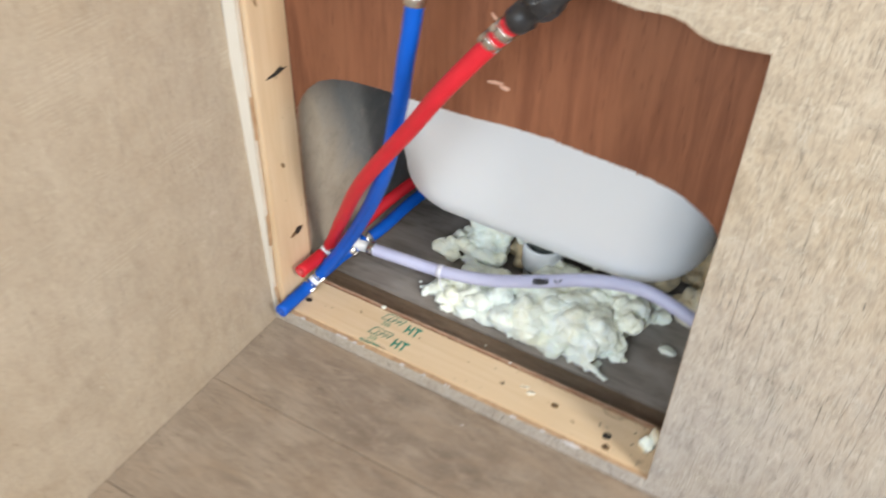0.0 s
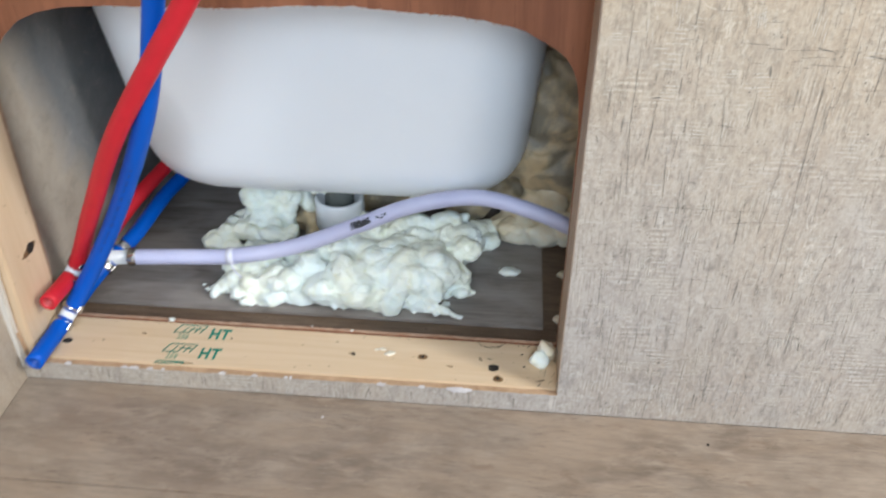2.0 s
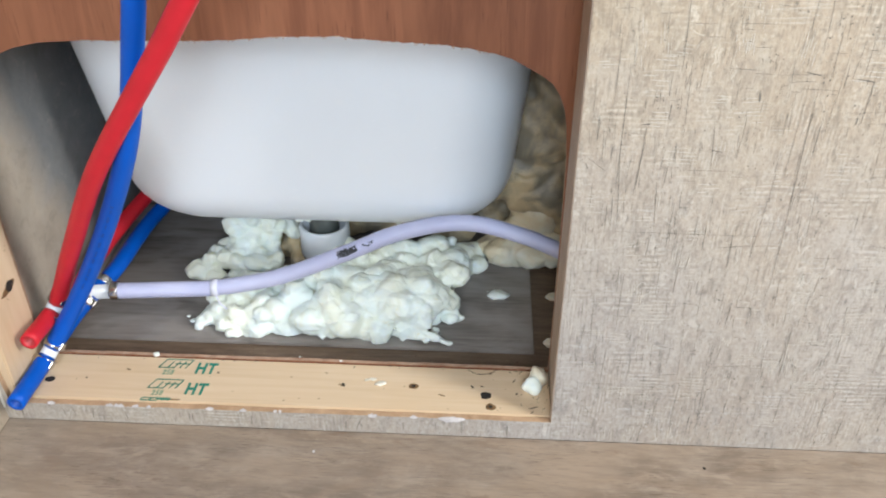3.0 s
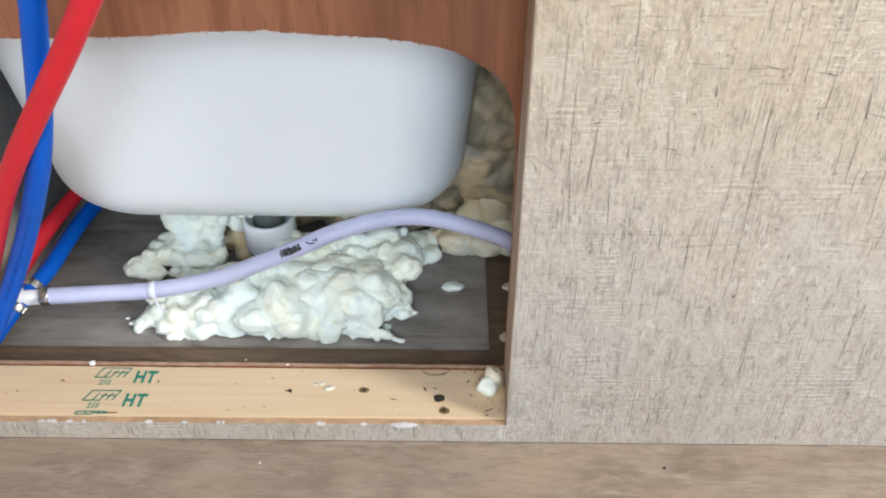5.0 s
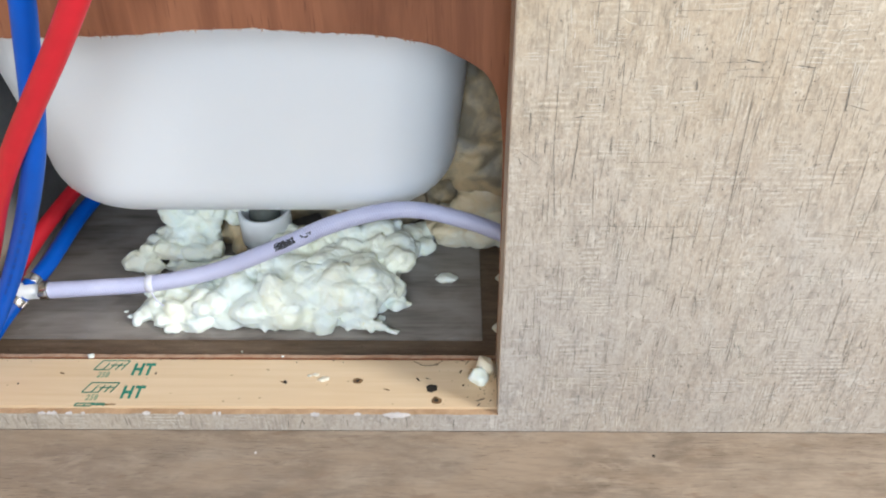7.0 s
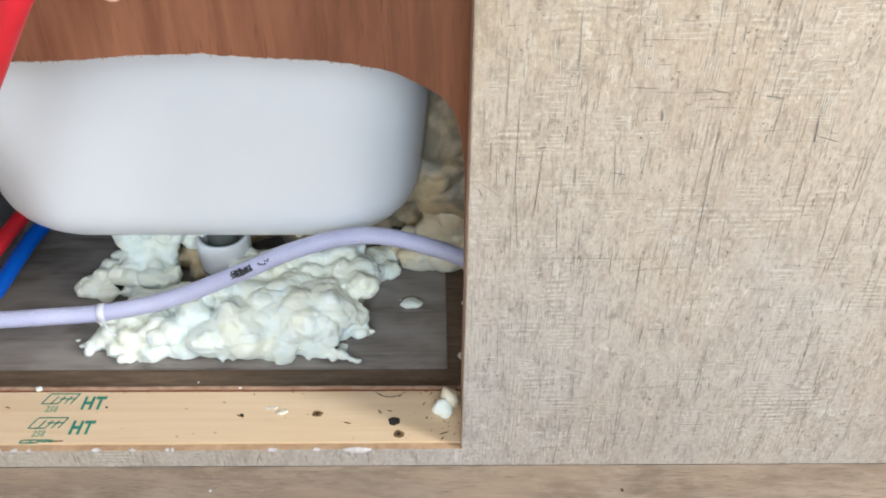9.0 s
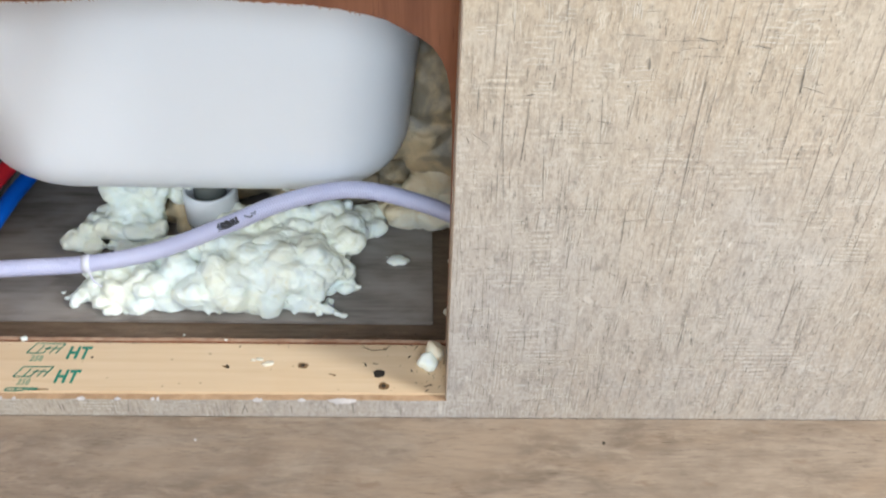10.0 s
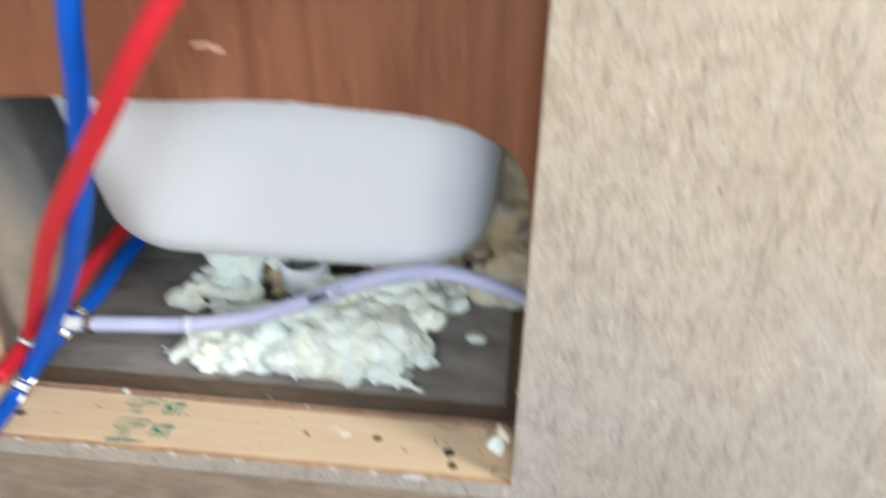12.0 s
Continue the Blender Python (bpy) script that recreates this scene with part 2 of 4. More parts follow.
def cavity_vinyl_mat():
    a = Mat("grey_floor_vinyl", 0.30)
    g = a.noise(a.vec((16, 190, 16)), 1, 4, 0.6, 0.4)
    big = a.noise(a.vec((1, 2, 1)), 16, 3, 0.5, 0.5)
    c = a.mix(a.step(g, 0.3, 0.7), (0.135, 0.112, 0.096), (0.25, 0.222, 0.20))
    c = a.mix(a.math("MULTIPLY", a.step(big, 0.40, 0.62), 0.7), c, (0.33, 0.295, 0.265))
    dust = a.step(a.noise(a.vec((1, 1, 1)), 420, 1), 0.75, 0.8)
    c = a.mix(a.math("MULTIPLY", dust, 0.4), c, (0.5, 0.47, 0.42))
    return a.done(c, g, 0.12, 0.0003)


def grey_wall_mat():
    """Dark grey board with a tan, dusty stain climbing it."""
    a = Mat("grey_board", 0.88)
    n = a.noise(a.vec((1, 1, 1)), 18, 4, 0.6, 0.8)
    sep = a.t.nodes.new("ShaderNodeSeparateXYZ")
    a.t.links.new(a.tc.outputs["Object"], sep.inputs[0])
    edge = a.math("ADD", a.math("ADD", a.math("MULTIPLY", sep.outputs[1], 1.0), a.math("MULTIPLY", sep.outputs[2], 0.45)), a.math("MULTIPLY", n, 0.07))
    stain = a.step(edge, 0.272, 0.226)
    f = a.noise(a.vec((1, 1, 1)), 75, 6, 0.7, 0.5)
    c = a.mix(a.step(n, 0.3, 0.7), (0.165, 0.170, 0.172), (0.225, 0.224, 0.218))
    c = a.mix(a.math("MULTIPLY", stain, 0.9), c, a.mix(a.step(n, 0.3, 0.7), (0.33, 0.278, 0.213), (0.42, 0.357, 0.278)))
    c = a.mix(a.math("MULTIPLY", a.step(f, 0.48, 0.30), 0.3), c, (0.12, 0.112, 0.10))
    c = a.mix(a.math("MULTIPLY", a.step(f, 0.56, 0.72), 0.35), c, (0.42, 0.38, 0.32))
    return a.done(c, a.math("ADD", n, f), 0.2, 0.0012)


def foam_mat(name, light, warm, dirt):
    a = Mat(name, 0.5)
    n = a.noise(a.vec((1, 1, 1)), 21, 4, 0.6, 0.6)
    f = a.noise(a.vec((1, 1, 1)), 150, 4, 0.65)
    c = a.mix(a.step(n, 0.40, 0.60), light, warm)
    tint = a.noise(a.vec((1, 1, 1), loc=(3, 7, 1)), 55, 4, 0.6, 0.7)
    c = a.mix(a.math("MULTIPLY", a.step(tint, 0.54, 0.70), 0.4), c, [0.5 * (p + q) for p, q in zip(warm, dirt)])
    c = a.mix(a.math("MULTIPLY", a.step(f, 0.61, 0.76), 0.6), c, dirt)
    a.b.inputs["Subsurface Weight"].default_value = 0.35
    a.b.inputs["Subsurface Radius"].default_value = (0.008, 0.008, 0.0065)
    a.b.inputs["Subsurface Scale"].default_value = 1.0
    return a.done(c, f, 0.16, 0.001)


def plastic(name, colour, rough=0.3, spread=0.12, gloss=0.5):
    a = Mat(name, rough)
    a.b.inputs["Specular IOR Level"].default_value = gloss
    n = a.noise(a.vec((1, 1, 1)), 60, 3)
    c = a.mix(n, [v * (1 - spread) for v in colour], [min(1, v * (1 + spread)) for v in colour])
    return a.done(c, a.noise(a.vec((1, 1, 1)), 300, 2), 0.04, 0.0003)


def hose_mat():
    """Milky tube over a fine criss-cross braid."""
    a = Mat("braided_hose", 0.32)
    p = a.wave(a.vec((1, 1, 1), (0, 0, 14), uv=True), 150, 0, 0)
    q = a.wave(a.vec((1, 1, 1), (0, 0, -35), uv=True), 165, 0, 0)
    n = a.noise(a.vec((1, 1, 1)), 30, 2)
    braid = a.math("MULTIPLY", p, q)
    c = a.mix(a.step(n, 0.3, 0.7), (0.44, 0.45, 0.64), (0.51, 0.52, 0.70))
    c = a.mix(a.math("MULTIPLY", a.step(braid, 0.25, 0.7), 0.36), c, (0.80, 0.78, 0.90))
    return a.done(c, braid, 0.55, 0.0006)


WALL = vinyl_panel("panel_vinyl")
SIDE = vinyl_panel("side_vinyl", True)
PLANK = plank_vinyl("plank_vinyl")
PINE = pine("pine_sill", (7, 95, 95))
STUD = pine("pine_stud", (95, 95, 7))
LUAN = luan_mat()
CORE = plain_noise("panel_core", (0.34, 0.21, 0.115), (0.50, 0.335, 0.20), 0.8, 90, (1, 1, 1), 0.5, 0.001)
JAMB = plain_noise("cut_edge", (0.33, 0.25, 0.185), (0.44, 0.345, 0.265), 0.75, 60, (4, 4, 1), 0.4, 0.0008)
TORN = plain_noise("torn_paper", (0.42, 0.385, 0.37), (0.62, 0.58, 0.56), 0.8, 70, (1, 1, 0.4), 0.5, 0.001)
STRIP = plain_noise("pale_edge_strip", (0.60, 0.55, 0.47), (0.66, 0.61, 0.53), 0.75, 30, (1, 1, 0.35), 0.4, 0.001)
CAVFLOOR = cavity_vinyl_mat()
SUBFLOOR = plain_noise("brown_subfloor", (0.10, 0.066, 0.042), (0.19, 0.13, 0.085), 0.6, 30, (1, 8, 1), 0.3, 0.0006, 0, (0.26, 0.19, 0.12))
GREYWALL = grey_wall_mat()
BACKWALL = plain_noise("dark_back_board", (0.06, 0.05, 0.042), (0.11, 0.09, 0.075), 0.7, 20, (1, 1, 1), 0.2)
FOAM = foam_mat("spray_foam", (0.80, 0.865, 0.815), (0.855, 0.87, 0.74), (0.78, 0.71, 0.42))
OLDFOAM = foam_mat("aged_foam", (0.27, 0.235, 0.175), (0.56, 0.43, 0.255), (0.16, 0.105, 0.06))
TANFOAM = foam_mat("tan_foam", (0.78, 0.76, 0.64), (0.74, 0.62, 0.42), (0.60, 0.45, 0.24))
BLUE = plastic("blue_pex", (0.001, 0.085, 0.47), 0.45, 0.12, 0.28)
RED = plastic("red_pex", (0.56, 0.018, 0.03), 0.45, 0.12, 0.28)
BORE_B = plastic("blue_bore", (0.004, 0.075, 0.40), 0.5)
BORE_R = plastic("red_bore", (0.52, 0.05, 0.05), 0.5)
WHITEP = plastic("white_nylon", (0.74, 0.77, 0.80), 0.35, 0.04)
TIE = plastic("milky_nylon", (0.62, 0.62, 0.70), 0.4, 0.05)
BLACKP = plastic("black_nylon", (0.018, 0.018, 0.02), 0.4)
PIPEGREY = plastic("grey_pipe", (0.10, 0.11, 0.10), 0.5)
STEEL = plain_noise("stainless_band", (0.48, 0.47, 0.45), (0.66, 0.64, 0.62), 0.26, 90, (1, 1, 1), 0.2, 0.0004, 1.0)
HOSE = hose_mat()
INK = plastic("ink", (0.02, 0.02, 0.025), 0.6)
PRINT = plastic("pipe_print", (0.001, 0.055, 0.34), 0.5)
STAMP = plain_noise("green_stamp_ink", (0.015, 0.16, 0.11), (0.03, 0.24, 0.165), 0.7, 300, (1, 1, 1), 0.1)
FADED = plain_noise("faded_stamp_ink", (0.20, 0.30, 0.20), (0.36, 0.38, 0.24), 0.7, 400, (1, 1, 1), 0.1)
SCREW = plain_noise("rusty_screw", (0.10, 0.055, 0.025), (0.26, 0.15, 0.06), 0.5, 300, (1, 1, 1), 0.3)
DARK = plastic("dark_dirt", (0.02, 0.016, 0.012), 0.7)
SPLINTER = plain_noise("splintered_wood", (0.30, 0.165, 0.10), (0.46, 0.31, 0.21), 0.8, 120, (1, 1, 1), 0.3)
CHIP = plain_noise("bare_pale_ply", (0.52, 0.29, 0.20), (0.64, 0.42, 0.32), 0.8, 200, (1, 1, 3), 0.4)
CEIL = plain_noise("ceiling_board", (0.70, 0.68, 0.64), (0.76, 0.74, 0.70), 0.7, 12, (1, 1, 1), 0.1)


def tank_mat():
    a = Mat("white_polyethylene", 0.38)
    n = a.noise(a.vec((1, 1, 1)), 9, 3)
    f = a.noise(a.vec((1, 1, 1)), 240, 3)
    c = a.mix(n, (0.76, 0.79, 0.82), (0.81, 0.83, 0.85))
    scuff = a.step(a.noise(a.vec((60, 60, 200)), 1, 2), 0.72, 0.78)
    c = a.mix(a.math("MULTIPLY", scuff, 0.25), c, (0.9, 0.9, 0.9))
    a.b.inputs["Subsurface Weight"].default_value = 0.7
    a.b.inputs["Subsurface Radius"].default_value = (0.034, 0.034, 0.034)
    a.b.inputs["Subsurface Scale"].default_value = 1.0
    return a.done(c, f, 0.06, 0.0005)


TANK = tank_mat()

# ---------------------------------------------------------------- mesh helpers


def mesh_of(bm, name, material, smooth=False):
    bmesh.ops.recalc_face_normals(bm, faces=bm.faces[:])
    me = bpy.data.meshes.new(name)
    bm.to_mesh(me)
    bm.free()
    for m in (material if isinstance(material, (list, tuple)) else [material]):
        me.materials.append(m)
    for p in me.polygons:
        p.use_smooth = smooth
    return me


def part(name, bm, material, parent=None, label="", smooth=False):
    """One mesh object from a bmesh, under a thing or a part."""
    ob = new(name, mesh_of(bm, name, material, smooth))
    ob.parent = parent
    return tagged(ob, label)


def thing(name, label, category, group="", kind=""):
    return tagged(new(name), label, category, group, kind)


def box(lo, hi, bevel=0.0, jitter=0.0, cuts=0):
    bm = bmesh.new()
    bmesh.ops.create_cube(bm, size=1)
    lo, hi = Vector(lo), Vector(hi)
    for v in bm.verts:
        v.co = Vector([lo[i] + (v.co[i] + 0.5) * (hi[i] - lo[i]) for i in range(3)])
    if bevel:
        bmesh.ops.bevel(bm, geom=bm.edges[:], offset=bevel, segments=2, affect="EDGES")
    if cuts:
        bmesh.ops.subdivide_edges(bm, edges=[e for e in bm.edges if e.calc_length() > 0.03], cuts=cuts, use_grid_fill=True)
    if jitter:
        for v in bm.verts:
            v.co += noise.noise_vector(v.co * 60) * jitter
    return bm


def catmull(points, per=10):
    p = [Vector(q) for q in points]
    p = [2 * p[0] - p[1], *p, 2 * p[-1] - p[-2]]
    out = []
    for i in range(1, len(p) - 2):
        for k in range(per):
            t = k / per
            out.append(0.5 * (2 * p[i] + (p[i + 1] - p[i - 1]) * t + (2 * p[i - 1] - 5 * p[i] + 4 * p[i + 1] - p[i + 2]) * t * t
                              + (3 * p[i] - p[i - 1] - 3 * p[i + 1] + p[i + 2]) * t ** 3))
    return out + [p[-2]]


def frames_along(line):
    """Place, tangent, side and up for each point of a line, turning as little as can be."""
    out, side = [], None
    for i, c in enumerate(line):
        t = (line[min(i + 1, len(line) - 1)] - line[max(i - 1, 0)]).normalized()
        ref = side if side is not None else (Vector((0, 0, 1)) if abs(t.z) < 0.8 else Vector((0, -1, 0))).cross(t)
        side = (ref - ref.dot(t) * t).normalized()
        out.append((c, t, side, t.cross(side)))
    return out


def tube(line, radius, sides=20, caps=True, bore=0.0):
    """A tube along a line of points; radius may be a list. UV: metres along, turns round. bore: an open front end with that inner radius."""
    bm = bmesh.new()
    uv = bm.loops.layers.uv.new("along")
    rings, far, d = [], [], 0.0
    fr = frames_along(line)
    for i, (c, t, s, u) in enumerate(fr):
        r = radius[i] if isinstance(radius, (list, tuple)) else radius
        rings.append([bm.verts.new(c + r * (math.cos(a) * s + math.sin(a) * u)) for a in (2 * math.pi * k / sides for k in range(sides))])
        d += (c - line[i - 1]).length if i else 0
        far.append(d)
    for i in range(len(rings) - 1):
        for k in range(sides):
            j = (k + 1) % sides
            f = bm.faces.new((rings[i][k], rings[i][j], rings[i + 1][j], rings[i + 1][k]))
            for loop, (du, dv) in zip(f.loops, ((far[i], k), (far[i], k + 1), (far[i + 1], k + 1), (far[i + 1], k))):
                loop[uv].uv = (du, dv / sides * 2 * math.pi * 0.0075)
    if bore:
        c, t, s, u = fr[0]
        inner = [bm.verts.new(c + bore * (math.cos(a) * s + math.sin(a) * u)) for a in (2 * math.pi * k / sides for k in range(sides))]
        deep = [bm.verts.new(v.co + t * 0.005) for v in inner]
        for k in range(sides):
            j = (k + 1) % sides
            bm.faces.new((rings[0][k], rings[0][j], inner[j], inner[k]))
            bm.faces.new((inner[k], inner[j], deep[j], deep[k])).material_index = 1
        bm.faces.new(deep).material_index = 1
    elif caps:
        bm.faces.new(rings[0])
    if caps:
        bm.faces.new(rings[-1])
    return bm


def lathe(profile, place, axis, sides=24):
    """A turned solid: rows of (distance along the axis, radius)."""
    p, ax = Vector(place), Vector(axis).normalized()
    side = ax.orthogonal().normalized()
    up = ax.cross(side)
    bm = bmesh.new()
    rings = [[bm.verts.new(p + ax * d + r * (math.cos(a) * side + math.sin(a) * up)) for a in (2 * math.pi * k / sides for k in range(sides))] for d, r in profile]
    for a, b in zip(rings, rings[1:]):
        for k in range(sides):
            j = (k + 1) % sides
            bm.faces.new((a[k], a[j], b[j], b[k]))
    bm.faces.new(rings[0])
    bm.faces.new(rings[-1])
    return bm


def sheet(outer, hole, y0, y1):
    """An upright board between y0 and y1 with an outline and one hole, both in x and z. The hole's rim takes material 1."""
    bm = bmesh.new()
    loops = []
    hole = [q for k, q in enumerate(hole) if math.dist(q, hole[k - 1]) > 2e-4]
    for pts in (outer, hole):
        vs = [bm.verts.new((x, y0, z)) for x, z in pts]
        loops.append((vs, [bm.edges.new((a, b)) for a, b in zip(vs, vs[1:] + vs[:1])]))
    bmesh.ops.triangle_fill(bm, use_beauty=True, edges=bm.edges[:])
    front = bm.faces[:]
    ext = bmesh.ops.extrude_face_region(bm, geom=front)
    moved = [g for g in ext["geom"] if isinstance(g, bmesh.types.BMVert)]
    for v in moved:
        v.co.y = y1
    rim = set(loops[1][0])
    for f in bm.faces:
        ys = {round(v.co.y, 5) for v in f.verts}
        if len(ys) > 1 and sum(v in rim for v in f.verts) >= 2:
            f.material_index = 1
    return bm


def ragged(a, b, n, amount, seed):
    """Points from a to b with a torn wander across the line."""
    rnd = random.Random(seed)
    a, b = Vector(a), Vector(b)
    across = Vector((-(b - a).y, (b - a).x)).normalized()
    out = []
    for k in range(n):
        f = k / n
        w = amount * (0.6 * noise.noise(Vector((f * n * 0.35, seed * 3.1, 0))) + 0.5 * rnd.uniform(-1, 1)) * (0 if k == 0 else 1)
        q = a + (b - a) * f + across * w
        out.append((q.x, q.y))
    return out


# ---------------------------------------------------------------- the room round the opening
X0, X1, Y0, Z1 = -0.2085, 1.60, -2.0, 2.0
LEAN = -0.0305  # the side wall leans out by this much a metre
OPEN_R, OPEN_B = 0.24, 0.0195

# front board with the cut opening: bottom, right, top, left
hole = ragged((-0.203, OPEN_B - 0.001), (OPEN_R, OPEN_B), 60, 0.0006, 1)
hole += ragged((OPEN_R, OPEN_B), (OPEN_R, 0.468), 30, 0.0004, 2)
hole += [(0.239, 0.468), (0.22, 0.4665), (0.203, 0.466), (0.192, 0.469), (0.183, 0.474), (0.172, 0.476), (0.15, 0.4745), (0.128, 0.477)]
hole += ragged((0.12, 0.477), (-0.203, 0.482), 24, 0.002, 3)
hole += ragged((-0.203, 0.482), (-0.204, 0.10), 30, 0.0012, 4)
hole += [(-0.2055, 0.09), (-0.2065, 0.07), (-0.206, 0.05), (-0.2045, 0.035)]
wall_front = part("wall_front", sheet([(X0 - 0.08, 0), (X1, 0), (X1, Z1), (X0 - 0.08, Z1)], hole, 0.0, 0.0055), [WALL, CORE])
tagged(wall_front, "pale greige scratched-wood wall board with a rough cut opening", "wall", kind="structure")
part("cut_edge", box((OPEN_R - 0.0008, 0.0006, OPEN_B + 0.001), (OPEN_R + 0.004, 0.0075, 0.466), 0.0004), JAMB, wall_front, "bare brown sawn edge of the board")

SCRATCH = plain_noise("dark_scratch", (0.07, 0.062, 0.052), (0.26, 0.225, 0.18), 0.7, 420)
PALE = plain_noise("pale_scratch", (0.44, 0.39, 0.32), (0.62, 0.57, 0.49), 0.6, 400)


def strokes(place, marks):
    """Thin tapered strokes on a board: marks of (u, v, length, width, angle from upright); place(u, v) gives the point."""
    verts, faces = [], []
    for u, v, l, w, a in marks:
        du, dv = math.sin(a) * l / 2, math.cos(a) * l / 2
        nu, nv = math.cos(a) * w / 2, -math.sin(a) * w / 2
        k = len(verts)
        verts += [place(u + du, v + dv), place(u + nu + du * 0.4, v + nv + dv * 0.4), place(u + nu - du * 0.5, v + nv - dv * 0.5),
                  place(u - du, v - dv), place(u - nu - du * 0.5, v - nv - dv * 0.5), place(u - nu + du * 0.4, v - nv + dv * 0.4)]
        faces.append(list(range(k, k + 6)))
    bm = bmesh.new()
    vs = [bm.verts.new(q) for q in verts]
    for f in faces:
        bm.faces.new([vs[k] for k in f])
    return bm


def scratch_set(u0, u1, v0, v1, n, seed):
    """Random dark scratches, ticks and specks, and pale saw-mark patches, over a stretch of board."""
    rnd = random.Random(seed)
    dark, pale = [], []
    spots = [(rnd.uniform(u0, u1), rnd.uniform(v0, v1)) for _ in range(max(6, n // 12))]
    for k in range(n):
        if rnd.random() < 0.55:
            cu, cv = rnd.choice(spots)
            u, v = cu + rnd.gauss(0, 0.018), cv + rnd.gauss(0, 0.03)
        else:
            u, v = rnd.uniform(u0, u1), rnd.uniform(v0, v1)
        kind = rnd.random()
        if kind < 0.5:
            dark.append((u, v, min(0.09, rnd.lognormvariate(-4.1, 0.7)), rnd.uniform(0.00013, 0.00034), radians(rnd.gauss(0, 2.2))))
        elif kind < 0.67:
            dark.append((u, v, rnd.choice((1, 1, 1, 3)) * rnd.uniform(0.004, 0.016), rnd.uniform(0.00013, 0.00034), radians(90 + rnd.gauss(0, 4))))
        elif kind < 0.73:
            dark.append((u, v, rnd.uniform(0.003, 0.008), rnd.uniform(0.0003, 0.0006), radians(rnd.gauss(0, 8))))
        else:
            for _ in range(rnd.choice((1, 1, 2, 4))):
                dark.append((u + rnd.gauss(0, 0.003), v + rnd.gauss(0, 0.003), rnd.uniform(0.0006, 0.0020), rnd.uniform(0.0003, 0.0008), rnd.uniform(0, 3)))
    for _ in range(n // 13):
        u, v = rnd.uniform(u0, u1), rnd.uniform(v0, v1)
        across = rnd.random() < 0.6
        tilt, pitch, l = rnd.gauss(0, 2), rnd.uniform(0.0016, 0.0034), rnd.uniform(0.008, 0.03)
        for m in range(rnd.randint(3, 9)):
            w = rnd.uniform(0.00022, 0.00055)
            if across:
                pale.append((u + rnd.gauss(0, 0.004), v + m * pitch, l * rnd.uniform(0.4, 1.1), w, radians(90 + tilt + rnd.gauss(0, 1.5))))
            else:
                pale.append((u + m * pitch * 0.8, v + rnd.gauss(0, 0.005), l * rnd.uniform(0.3, 0.9), w, radians(tilt + rnd.gauss(0, 2))))
    inside = lambda q: u0 + 0.010 + 0.5 * abs(math.sin(q[4])) * q[2] < q[0] < u1 - 0.012 - 0.5 * abs(math.sin(q[4])) * q[2] and v0 + 0.5 * q[2] < q[1] < v1 - 0.5 * q[2]
    return [q for q in dark if inside(q)], [q for q in pale if inside(q)]


dark, pale = scratch_set(0.232, 0.80, 0.0, 0.62, 3900, 4)
# the most marked scratches beside the opening
for (u0, v0), (u1, v1), w in (((0.380, 0.319), (0.382, 0.202), 0.0006), ((0.388, 0.295), (0.387, 0.261), 0.0005), ((0.437, 0.282), (0.437, 0.241), 0.0005), ((0.459, 0.270), (0.461, 0.202), 0.0005),
                              ((0.346, 0.310), (0.347, 0.301), 0.0017), ((0.281, 0.282), (0.279, 0.231), 0.0005), ((0.251, 0.291), (0.251, 0.271), 0.0007), ((0.245, 0.261), (0.260, 0.249), 0.0004), ((0.322, 0.268), (0.332, 0.266), 0.0007),
                              ((0.401, 0.318), (0.414, 0.316), 0.0010), ((0.369, 0.322), (0.383, 0.319), 0.0007), ((0.325, 0.323), (0.344, 0.322), 0.0005), ((0.277, 0.284), (0.284, 0.285), 0.0012), ((0.435, 0.308), (0.437, 0.286), 0.0012),
                              ((0.436, 0.293), (0.452, 0.288), 0.0006), ((0.322, 0.293), (0.326, 0.251), 0.0005), ((0.292, 0.251), (0.296, 0.202), 0.0005), ((0.266, 0.270), (0.271, 0.202), 0.0005), ((0.241, 0.204), (0.387, 0.203), 0.0003)):
    dark.append(((u0 + u1) / 2, (v0 + v1) / 2, math.dist((u0, v0), (u1, v1)), w * 0.75, math.atan2(u0 - u1, v0 - v1)))
rnd = random.Random(31)
dark += [(rnd.uniform(-0.2, 0.24), 0.0095, rnd.uniform(0.008, 0.017), rnd.uniform(0.0003, 0.0006), radians(rnd.gauss(0, 6))) for _ in range(16)]
tagged(part("dark_scratches", strokes(lambda u, v: (u, -0.0003, v), dark), SCRATCH, wall_front), "fine dark scratches in the printed board", kind="stuff")
tagged(part("pale_scratches", strokes(lambda u, v: (u, -0.00025, v), pale), PALE, wall_front), "fine pale saw marks in the printed board", kind="stuff")

bm = box((X0 - 0.02, Y0, 0), (X0, -0.0005, Z1))
for v in bm.verts:
    v.co.x += LEAN * v.co.z
wall_left = tagged(part("wall_left", bm, SIDE), "pale tan scratched-wood wall board", "wall", kind="structure")


dark, pale = scratch_set(-0.75, -0.003, 0.0, 0.62, 900, 9)
tagged(part("dark_scratches", strokes(lambda u, v: (X0 + LEAN * v + 0.0003, u, v), [q for q in dark[::3] if q[3] < 0.0005]), SCRATCH, wall_left), "fine dark scratches in the printed board", kind="stuff")
tagged(part("pale_scratches", strokes(lambda u, v: (X0 + LEAN * v + 0.00025, u, v), pale[::2]), PALE, wall_left), "fine pale saw marks in the printed board", kind="stuff")


